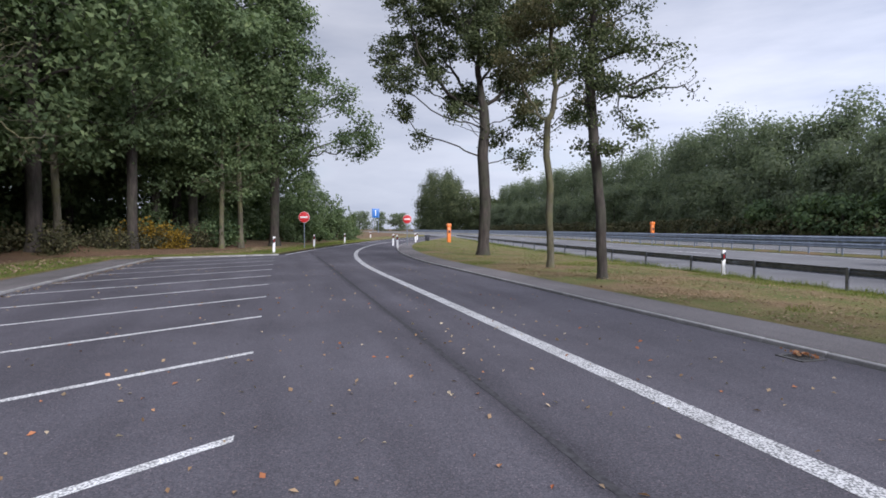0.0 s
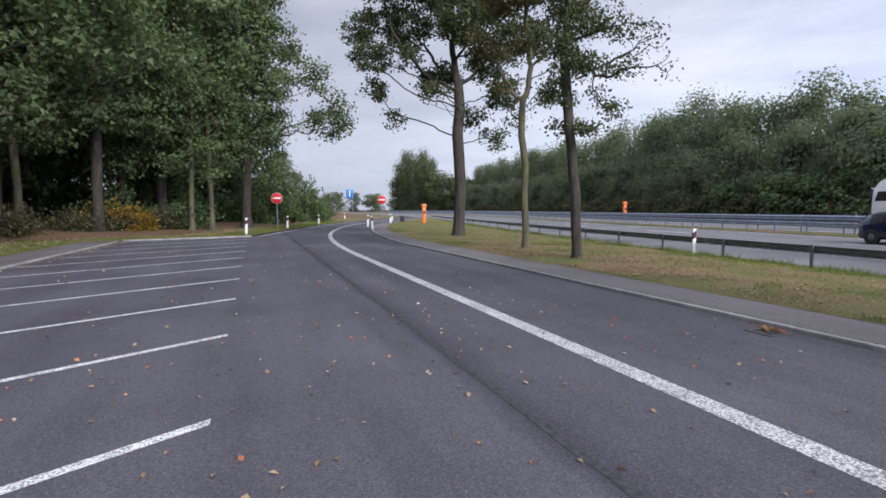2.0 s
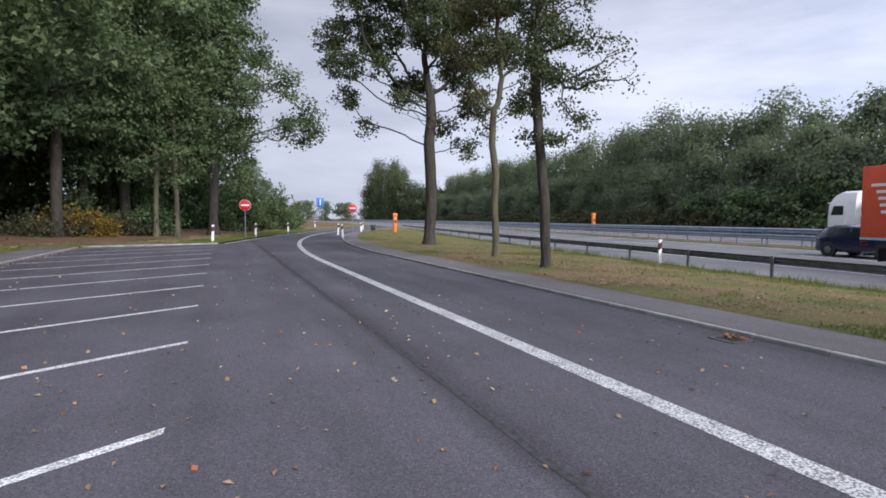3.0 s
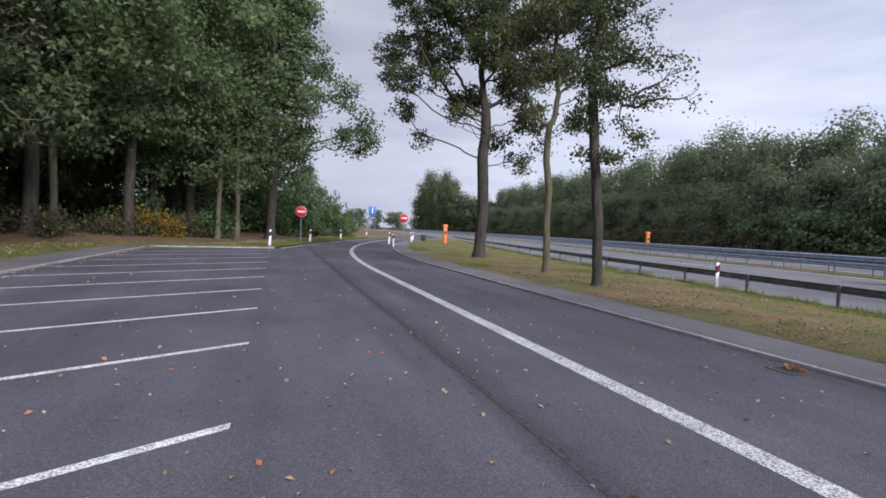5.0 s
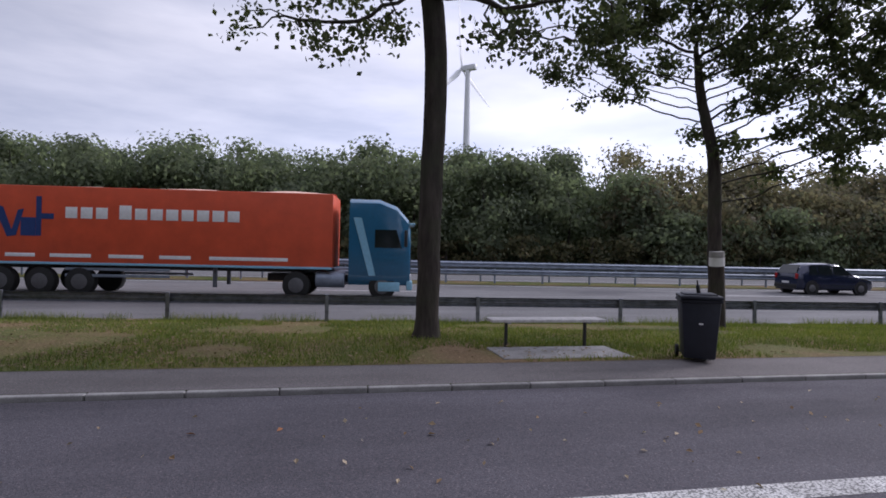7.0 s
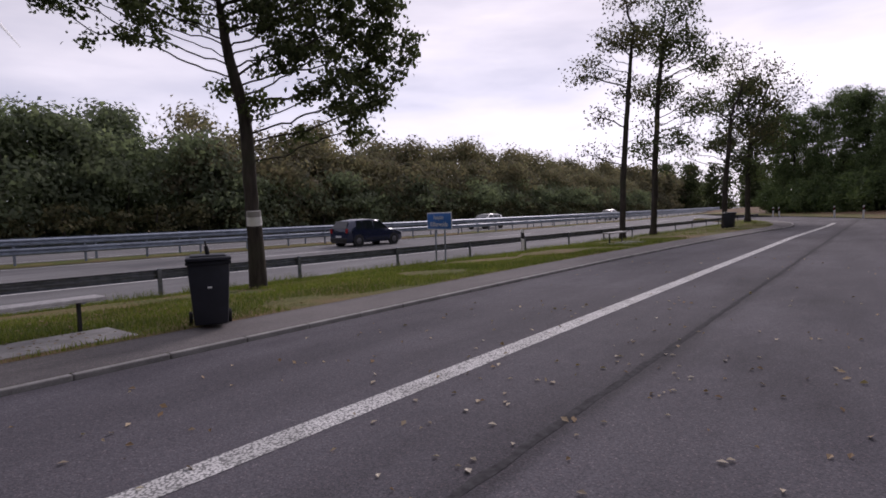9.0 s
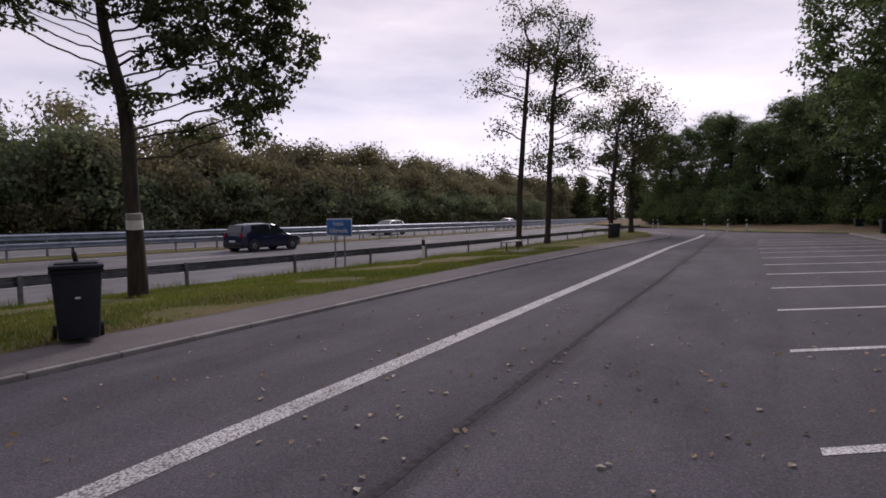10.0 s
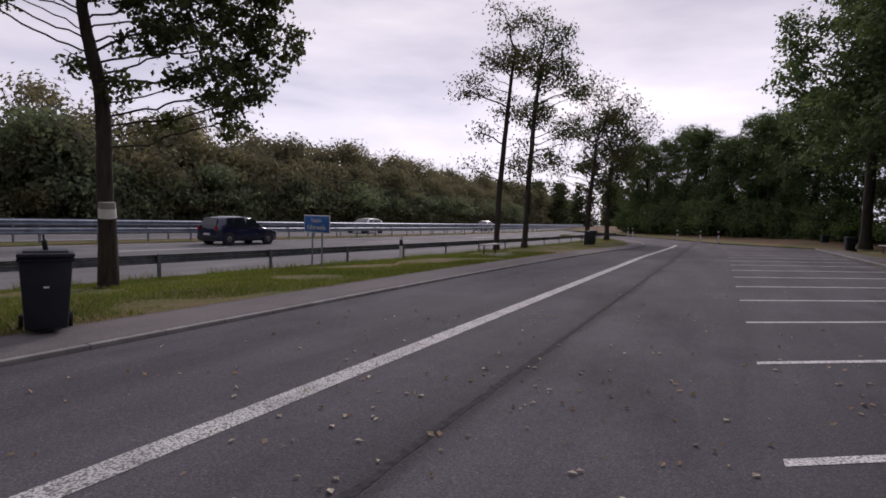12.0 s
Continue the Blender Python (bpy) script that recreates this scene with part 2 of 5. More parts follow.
PALE = leaves("bleached_fallen_leaves", (0.34, 0.28, 0.22), (0.50, 0.43, 0.35), (0.64, 0.58, 0.50), 0.1, 0.7)
DULL = leaves("dull_brown_leaves", (0.19, 0.135, 0.09), (0.25, 0.18, 0.12), (0.34, 0.255, 0.175), 0.1, 0.8)
DRY_RED = leaves("orange_fallen_leaves", (0.30, 0.11, 0.06), (0.42, 0.19, 0.10), (0.50, 0.30, 0.17), 0.1, 0.75)


def bark_build(c0, c1, moss):
    def build(t, out):
        a, n = noise_ramp(t, 7, [(0.3, c0), (0.7, c1)], 8, stretch=(1, 1, 0.22))
        b, _ = noise_ramp(t, 1.1, [(0.45, (0, 0, 0)), (0.7, (0.8, 0.8, 0.8))], 4)
        c = mixc(t, a.outputs["Color"], moss, b.outputs["Color"])
        principled(t, out, c, 0.95, bump=n.outputs["Fac"], bump_k=0.9, dist=0.05, spec=0.15)
    return build


BARK = mat("oak_bark", bark_build((0.028, 0.024, 0.022), (0.085, 0.072, 0.062), (0.06, 0.065, 0.042)))
BARK_PALE = mat("pale_mossy_bark", bark_build((0.06, 0.055, 0.038), (0.15, 0.135, 0.10), (0.13, 0.13, 0.045)))


def plain(name, color, rough=0.5, metal=0.0, vary=0.12, scale=9, coat=0.0, spec=0.5):
    lo = tuple(max(0, c * (1 - vary)) for c in color)
    hi = tuple(min(1, c * (1 + vary)) for c in color)

    def build(t, out):
        a, n = noise_ramp(t, scale, [(0.3, lo), (0.7, hi)], 6)
        principled(t, out, a.outputs["Color"], rough, metal, bump=n.outputs["Fac"], bump_k=0.05, dist=0.003, coat=coat, spec=spec)
    return mat(name, build)


STEEL = plain("galvanised_steel", (0.26, 0.30, 0.37), 0.5, 0.5, 0.25, 2.5)
STEEL_DARK = plain("weathered_steel", (0.22, 0.235, 0.275), 0.42, 0.75, 0.35, 5)
WHITE = plain("white_plastic", (0.78, 0.78, 0.78), 0.5, 0, 0.08)
BLACK = plain("black_plastic", (0.02, 0.02, 0.022), 0.45, 0, 0.3)
BIN_GREY = plain("anthracite_plastic", (0.014, 0.016, 0.026), 0.5, 0, 0.2)
RED_SIGN = plain("sign_red", (0.55, 0.025, 0.03), 0.4)
BLUE_SIGN = plain("sign_blue", (0.015, 0.13, 0.42), 0.4)
ORANGE = plain("orange_enamel", (0.75, 0.20, 0.035), 0.45)
TARP = plain("orange_tarpaulin", (0.62, 0.085, 0.03), 0.5, 0, 0.12, 1.5)
# lit copy of the orange tarpaulin: sunlight on the roof as a paler colour
TARP_SUNLIT = plain("sunlit_tarp_roof", (0.80, 0.50, 0.38), 0.6, 0, 0.12, 1.5)
TEAL = plain("teal_cab_paint", (0.012, 0.115, 0.225), 0.3, 0, 0.08, coat=0.6)
LIGHT_BLUE = plain("light_blue_paint", (0.25, 0.50, 0.66), 0.3, 0, 0.08, coat=0.5)
NAVY = plain("navy_print", (0.02, 0.05, 0.18), 0.5)
CAR_DARK = plain("dark_blue_car_paint", (0.012, 0.018, 0.055), 0.22, 0.3, 0.1, coat=0.9)
CAR_WHITE = plain("white_vehicle_paint", (0.75, 0.75, 0.74), 0.3, 0, 0.05, coat=0.6)
TANK = plain("cream_tank_paint", (0.68, 0.66, 0.60), 0.35, 0.1, 0.08)
RUBBER = plain("tyre_rubber", (0.018, 0.018, 0.018), 0.85)
RIM = plain("wheel_rim", (0.16, 0.16, 0.17), 0.5, 0.6)
GLASS = plain("dark_glass", (0.012, 0.016, 0.02), 0.06, 0, 0.1, spec=0.8)
LAMP_RED = plain("rear_lamp_lens", (0.35, 0.01, 0.012), 0.25)
LAMP_CLEAR = plain("headlamp_lens", (0.7, 0.72, 0.75), 0.15)
# weathered grey, its colour raised to hold the sky's reflection on the boards
WOOD_GREY = plain("weathered_wood_skylit", (0.52, 0.50, 0.49), 0.85, 0, 0.25, 12)
IRON = plain("cast_iron", (0.10, 0.095, 0.09), 0.6, 0.6, 0.3)
BAND_GREY = plain("grey_sleeve", (0.30, 0.29, 0.28), 0.7)
TOWER = plain("turbine_white", (0.72, 0.74, 0.77), 0.5, 0, 0.04, 0.2)

# ---- mesh helpers ----


def mesh_ob(name, verts, faces, material, parent=None, label="", smooth=False):
    me = bpy.data.meshes.new(name)
    me.from_pydata(verts if isinstance(verts, list) else verts.tolist(), [], faces if isinstance(faces, list) else faces.tolist())
    me.materials.append(material)
    if smooth:
        me.shade_smooth()
    me.update()
    ob = new(name, me)
    if parent:
        ob.parent = parent
    if label:
        ob["label"] = label
    return ob


def share(ob, name, parent, m, label=""):
    """Another object on the same mesh."""
    o = new(name, ob.data)
    o.parent = parent
    o.matrix_basis = m
    if label:
        o["label"] = label
    return o


def part(name, bm, material, parent=None, label="", smooth=False):
    bmesh.ops.recalc_face_normals(bm, faces=bm.faces)
    me = bpy.data.meshes.new(name)
    bm.to_mesh(me)
    bm.free()
    me.materials.append(material)
    if smooth:
        me.shade_smooth()
        me.set_sharp_from_angle(angle=radians(40))
    ob = new(name, me)
    if parent:
        ob.parent = parent
    if label:
        ob["label"] = label
    return ob


def add_box(bm, c, s, bev=0.0, m=None, taper=None):
    v = bmesh.ops.create_cube(bm, size=1.0)["verts"]
    for q in v:
        k = taper if (taper and q.co.z < 0) else (1, 1)
        q.co = Vector((q.co.x * s[0] * k[0], q.co.y * s[1] * k[1], q.co.z * s[2])) + Vector(c)
        if m:
            q.co = m @ q.co
    if bev:
        e = list({e for q in v for e in q.link_edges})
        bmesh.ops.bevel(bm, geom=e, offset=bev, segments=2, affect="EDGES", profile=0.5)


def add_cyl(bm, p0, p1, r0, r1=None, n=16, bev=0.0):
    p0, p1 = Vector(p0), Vector(p1)
    d = p1 - p0
    m = Matrix.Translation((p0 + p1) / 2) @ d.to_track_quat("Z", "Y").to_matrix().to_4x4()
    g = bmesh.ops.create_cone(bm, cap_ends=True, segments=n, radius1=r0, radius2=r0 if r1 is None else r1, depth=d.length, matrix=m)
    if bev:
        es = [e for e in {e for v in g["verts"] for e in v.link_edges} if any(len(f.verts) > 4 for f in e.link_faces)]
        bmesh.ops.bevel(bm, geom=es, offset=bev, segments=2, affect="EDGES", profile=0.5)


def add_prism(bm, pts, axis_pts):
    """Polygon pts (list of 3D) swept to the same polygon shifted by each vector of axis_pts."""
    a = [bm.verts.new(Vector(p)) for p in pts]
    b = [bm.verts.new(Vector(p) + Vector(axis_pts)) for p in pts]
    bm.faces.new(a)
    bm.faces.new(b[::-1])
    for i in range(len(a)):
        j = (i + 1) % len(a)
        bm.faces.new((a[j], a[i], b[i], b[j]))


def box_part(name, c, s, material, parent=None, bev=0.01, label="", taper=None):
    bm = bmesh.new()
    add_box(bm, c, s, bev, taper=taper)
    return part(name, bm, material, parent, label, smooth=bev > 0)


def cyl_part(name, p0, p1, r0, material, parent=None, r1=None, n=16, bev=0.0, label=""):
    bm = bmesh.new()
    add_cyl(bm, p0, p1, r0, r1, n, bev)
    return part(name, bm, material, parent, label, smooth=True)


def ribbon(name, ys, left, right, zf, material, parent=None, cols=2):
    """A strip along y between left(y) and right(y); zf(x, y, s) gives the height."""
    vs, fs = [], []
    for y in ys:
        a, b = left(y), right(y)
        for k in range(cols):
            s = k / (cols - 1)
            x = a + (b - a) * s
            vs.append((x, y, zf(x, y, s)))
    for i in range(len(ys) - 1):
        for k in range(cols - 1):
            q = i * cols + k
            fs.append((q, q + 1, q + cols + 1, q + cols))
    return mesh_ob(name, vs, fs, material, parent)


# ---- plan ----


def rail_x(y):
    c = min(60, max(-150, y))
    far = min(220, max(0, y - 95))
    return 15.1 + 0.1 * c + 0.0008 * c * c + (0.1 + 0.0016 * c) * (y - c) - 0.0009 * far * (far + 2 * max(0, y - 95 - far))


def lane_x(y):
    """Centre of the broad white line."""
    if y > 20:
        c = min(y, 70)
        return 3.5 + 0.004 * (c - 20) ** 2 + 0.4 * (y - c)
    if y < -30:
        c = max(y, -75)
        return 3.5 - 0.35 * min(1, (-30 - y) / 14) + 0.0035 * max(0, -48 - c) ** 2 + 0.19 * max(0, c - y)
    return 3.5


def kerb_x(y):
    if y > 10:
        return max(6.6, lane_x(y) + 2.95)
    if y < -12:
        c = max(y, -42)
        return 6.6 - 0.0018 * (c + 12) ** 2 + 0.012 * max(0, -42 - y) ** 2
    return 6.6


def left_x(y):
    if y > 34:
        if y < 36.5:
            return -6.8 + (y - 34) * 6.6 / 2.5
        return min(-0.2 + (y - 36.5) * 0.26 + 0.0014 * (y - 36.5) ** 2, rail_x(y) - 3.0)
    if y < -54:
        if y > -58:
            return -6.8 + (-54 - y) * 6.8 / 4
        return (-58 - y) * 0.5
    return -6.8


def steps(a, b, d):
    n = max(1, round((b - a) / d))
    return [a + (b - a) * i / n for i in range(n + 1)]


def road_z(o):
    return -0.35 + 0.017 * o


# ---- ground and roads ----
ys_all = steps(-120, 135, 2.5)
gb = bmesh.new()
bmesh.ops.create_grid(gb, x_segments=24, y_segments=24, size=2500)
for v in gb.verts:
    v.co.z = -0.6
tagged(part("ground", gb, FIELD), "flat grassy land reaching the horizon round the rest area", "ground", kind="structure")
lot = ribbon("road", steps(-76, 110, 2.0), left_x, kerb_x, lambda x, y, s: 0.0, ASPHALT, cols=3)
tagged(lot, "weathered grey asphalt of the rest area's parking lot and lane", "road", kind="structure")
for nm, o0, o1, lab in (("road_motorway_near", 0.55, 14.4, "grey asphalt of the near motorway carriageway"), ("road_motorway_far", 17.2, 29.5, "grey asphalt of the far motorway carriageway")):
    r = ribbon(nm, steps(-420, 520, 5), lambda y, o=o0: rail_x(y) + o, lambda y, o=o1: rail_x(y) + o, lambda x, y, s: road_z(x - rail_x(y)), ASPHALT_NEW, cols=4)
    tagged(r, lab, "road", kind="structure")


def verge_z(x, y, s):
    return 0.056 - 0.38 * s * s + 0.03 * min(1, s * 12) * noise.noise((x * 0.7, y * 0.7, 0))


tagged(ribbon("ground_verge", steps(-74, 112, 1.0), lambda y: kerb_x(y) + 1.32, lambda y: max(kerb_x(y) + 1.8, rail_x(y) + 0.6), verge_z, TURF, cols=14),
       "mown grass verge with bare brown patches and fallen leaves", "grass", kind="structure")
tagged(ribbon("ground_median", steps(-420, 520, 5), lambda y: rail_x(y) + 14.35, lambda y: rail_x(y) + 17.25, lambda x, y, s: -0.10 + 0.10 * math.sin(math.pi * s), TURF, cols=5),
       "narrow strip of grass between the carriageways", "grass", kind="structure")
tagged(ribbon("ground_far_verge", steps(-420, 520, 5), lambda y: rail_x(y) + 29.4, lambda y: rail_x(y) + 90, lambda x, y, s: 0.1 + 1.0 * s, LITTER, cols=6),
       "dark wooded ground behind the far carriageway", "ground", kind="structure")


def bank_z(x, y, s):
    return 0.09 + 1.6 * min(1, s * 2.2) ** 1.3 + 0.08 * noise.noise((x * 0.4, y * 0.4, 3))


def lawn_z(x, y, s):
    return 0.056 + 0.12 * (1 - s) + 0.03 * min(1, (1 - s) * 8) * noise.noise((x * 0.7, y * 0.7, 5))


tagged(ribbon("ground_lawn", steps(-120, 220, 1.5), lambda y: left_x(y) - 4.6, lambda y: left_x(y) - (1.62 if -54 < y < 34 else 0.15), lawn_z, TURF, cols=8),
       "strip of green lawn along the car park's edge", "grass", kind="structure")
tagged(ribbon("ground_bank", steps(-140, 240, 3), lambda y: left_x(y) - 70, lambda y: left_x(y) - 4.55, lambda x, y, s: 0.18 + 0.9 * min(1, (1 - s) * 4) + 0.12 * noise.noise((x * 0.3, y * 0.3, 3)), LITTER, cols=28),
       "woodland floor of brown leaf litter rising gently behind the lawn", "ground", kind="structure")
tagged(ribbon("pavement", steps(-74, 112, 2), lambda y: kerb_x(y) + 0.16, lambda y: kerb_x(y) + 1.34, lambda x, y, s: 0.052, PATH_GREY, cols=3),
       "narrow grey asphalt footpath behind the kerb", "pavement", kind="structure")
tagged(ribbon("pavement_left", steps(-54, 34, 2), lambda y: left_x(y) - 1.65, lambda y: left_x(y) - 0.16, lambda x, y, s: 0.052, PATH_GREY, cols=3),
       "grey asphalt footpath between car park and lawn", "pavement", kind="structure")

# ---- markings ----
tagged(ribbon("trim_exit_line", steps(37, 108, 1.0), lambda y: left_x(y) + 0.22, lambda y: left_x(y) + 0.36, lambda x, y, s: 0.005, PAINT_CLEAN), "narrow white edge line along the exit road", "marking", kind="structure")
tagged(ribbon("trim_lane_line", steps(-50, 108, 1.0), lambda y: lane_x(y) - 0.125, lambda y: lane_x(y) + 0.125, lambda x, y, s: 0.004, PAINT), "broad worn white lane line with aggregate showing through", "marking", kind="structure")
tagged(ribbon("trim_seam", steps(-46, 34, 0.16), lambda y: 2.0 - 0.038 + 0.03 * noise.noise((0, y * 2.6, 0)) + 0.03 * noise.noise((0, y * 0.5, 4)), lambda y: 2.0 + 0.038 + 0.035 * noise.noise((3, y * 3.1, 0)) + 0.03 * noise.noise((0, y * 0.5, 4)), lambda x, y, s: 0.003, TAR),
       "dark tarred seam running along the asphalt", "seam", kind="structure")
for k in list(range(-14, 11)):
    y0 = 4.63 + 3.2 * k
    if y0 < -52 or y0 > 37:
        continue
    x0, x1 = -0.38, -6.55
    ya = y0 + (x1 - x0) * 0.70
    n = 16
    pv = []
    for i in range(n + 1):
        f = i / n
        x = x0 + (x1 - x0) * f
        y = y0 + (ya - y0) * f
        pv += [(x, y - 0.07, 0.004), (x, y + 0.07, 0.004)]
    pf = [(2 * i, 2 * i + 1, 2 * i + 3, 2 * i + 2) for i in range(n)]
    tagged(mesh_ob("trim_bay_line", pv, pf, PAINT_BAY), "worn white parking bay line on the asphalt", "marking", group="parking bay lines", kind="structure")
for o, w in ((4.6, 0.18), (13.7, 0.14), (17.9, 0.14), (28.6, 0.14)):
    tagged(ribbon("trim_edge_line", steps(-300, 400, 5), lambda y: rail_x(y) + o - w / 2, lambda y: rail_x(y) + o + w / 2, lambda x, y, s: road_z(o) + 0.006, PAINT_CLEAN), "continuous white motorway edge line", "marking", kind="structure")
for o in (10.0, 22.6):
    vs, fs = [], []
    for k in range(-14, 18):
        for y in (k * 18.0 + 14.0, k * 18.0 + 20.0):
            vs += [(rail_x(y) + o - 0.08, y, road_z(o) + 0.006), (rail_x(y) + o + 0.08, y, road_z(o) + 0.006)]
        q = len(vs) - 4
        fs.append((q, q + 1, q + 3, q + 2))
    tagged(mesh_ob("trim_dashes", vs, fs, PAINT_CLEAN), "dashed white lane line on the motorway", "marking", kind="structure")

# ---- trees ----


def path_pts(rng, p, d, length, n, wander, lift):
    """A wandering way from p along d; lift bends it upward."""
    pts = [p.copy()]
    d = d / np.linalg.norm(d)
    for _ in range(n):
        d = d + rng.normal(0, wander, 3) + np.array([0, 0, lift])
        d /= np.linalg.norm(d)
        p = p + d * length / n
        pts.append(p.copy())
    return np.array(pts), d


def tubes(polys, sides):
    vs, fs, k = [], [], 0
    for pts, radii in polys:
        n = sides if radii[0] > 0.03 else 3
        t = np.gradient(pts, axis=0)
        t /= np.linalg.norm(t, axis=1)[:, None] + 1e-9
        ref = np.array([0.0, 0, 1]) if abs(t[0][2]) < 0.8 else np.array([1.0, 0, 0])
        u = np.cross(t, ref)
        u /= np.linalg.norm(u, axis=1)[:, None] + 1e-9
        w = np.cross(t, u)
        for i in range(len(pts)):
            for a in range(n):
                q = 2 * math.pi * a / n
                vs.append(tuple(pts[i] + radii[i] * (math.cos(q) * u[i] + math.sin(q) * w[i])))
        for i in range(len(pts) - 1):
            for a in range(n):
                b = (a + 1) % n
                fs.append((k + i * n + a, k + i * n + b, k + (i + 1) * n + b, k + (i + 1) * n + a))
        k += len(pts) * n
    return vs, fs


def leaf_mesh(rng, centres, size, spread_up=0.35):
    """Kite-shaped single leaves, folded a little along the middle, one for each centre."""
    n = len(centres)
    d = rng.normal(0, 1, (n, 3))
    d[:, 2] -= 0.3
    d /= np.linalg.norm(d, axis=1)[:, None]
    nn = rng.normal(0, 1, (n, 3))
    nn[:, 2] += spread_up
    s = np.cross(d, nn)
    s /= np.linalg.norm(s, axis=1)[:, None] + 1e-9
    up = np.cross(s, d)
    L = size * rng.uniform(0.6, 1.3, (n, 1))
    a = centres - d * L * 0.5
    b = centres + s * L * 0.34 + up * L * 0.08 + d * L * 0.05
    c = centres + d * L * 0.5
    e = centres - s * L * 0.34 + up * L * 0.08 + d * L * 0.05
    vs = np.stack([a, b, c, e], 1).reshape(-1, 3)
    fs = np.arange(n * 4).reshape(-1, 4)
    return vs, fs


def leaf_tris(rng, centres, normals, size):
    """Single three-cornered leaves lying roughly across the given normals."""
    n = len(centres)
    nn = normals + rng.normal(0, 0.45, (n, 3))
    nn /= np.linalg.norm(nn, axis=1)[:, None] + 1e-9
    d = np.cross(nn, rng.normal(0, 1, (n, 3)))
    d /= np.linalg.norm(d, axis=1)[:, None] + 1e-9
    s = np.cross(nn, d)
    L = size * rng.uniform(0.6, 1.35, (n, 1))
    vs = np.stack([centres + d * L * 0.62, centres - d * L * 0.38 + s * L * 0.42, centres - d * L * 0.38 - s * L * 0.42], 1).reshape(-1, 3)
    return vs, np.arange(n * 3).reshape(-1, 3)


def grow(rng, spine, goals, step, kill, low=0.7, lift=0.06):
    """Branches that grow from the spine towards the goals, forking on the way. Gives points and parents."""
    pos = [np.array(p, float) for p in spine]
    par = [i - 1 for i in range(len(pos))]
    goals = np.array(goals)
    alive = np.ones(len(goals), bool)
    near = np.zeros(len(goals), int)
    dist = np.full(len(goals), 1e9)
    cost = dist.copy()

    def look_at(first):
        P = np.array(pos[first:])
        v = goals[:, None, :] - P[None]
        flat = np.hypot(v[:, :, 0], v[:, :, 1])
        dd = np.sqrt(flat ** 2 + v[:, :, 2] ** 2)
        # limbs rise: a point well below the goal is preferred to one level with it
        cc = dd + 1.1 * np.maximum(0, 0.25 * flat - v[:, :, 2])
        k = cc.argmin(1)
        m = cc[np.arange(len(goals)), k]
        better = m < cost
        cost[better] = m[better]
        near[better] = k[better] + first
        np.minimum(dist, dd.min(1), out=dist)

    look_at(max(0, int(len(pos) * low)))
    for _ in range(90):
        alive &= dist > kill
        if not alive.any():
            break
        first = len(pos)
        pull = collections.defaultdict(list)
        for g in np.nonzero(alive)[0]:
            pull[near[g]].append(g)
        for k, gs in pull.items():
            v = goals[gs] - pos[k]
            v /= np.linalg.norm(v, axis=1)[:, None] + 1e-9
            d = v.mean(0) + rng.normal(0, 0.16, 3) + np.array([0, 0, lift])
            d /= np.linalg.norm(d) + 1e-9
            pos.append(pos[k] + d * step)
            par.append(int(k))
        look_at(first)
    return np.array(pos), par


def limbs_of(pos, par, r0, tip=0.005, power=1.75):
    """Polylines with radii for a grown skeleton, thickened by what each branch carries."""
    n = len(pos)
    load = np.zeros(n)
    kids = [[] for _ in range(n)]
    for i in range(n - 1, 0, -1):
        kids[par[i]].append(i)
    for i in range(n - 1, -1, -1):
        load[i] = 1.0 + sum(load[k] for k in kids[i])
    rad = tip + (r0 - tip) * (load / load[0]) ** (1 / power)
    polys, todo = [], [(0, None)]
    while todo:
        i, start = todo.pop()
        line, rr = ([], []) if start is None else ([pos[start]], [rad[i]])
        while True:
            line.append(pos[i])
            rr.append(rad[i])
            ks = sorted(kids[i], key=lambda q: -load[q])
            if not ks:
                break
            todo += [(q, i) for q in ks[1:]]
            i = ks[0]
        if len(line) > 1:
            polys.append((np.array(line), np.array(rr)))
    return polys


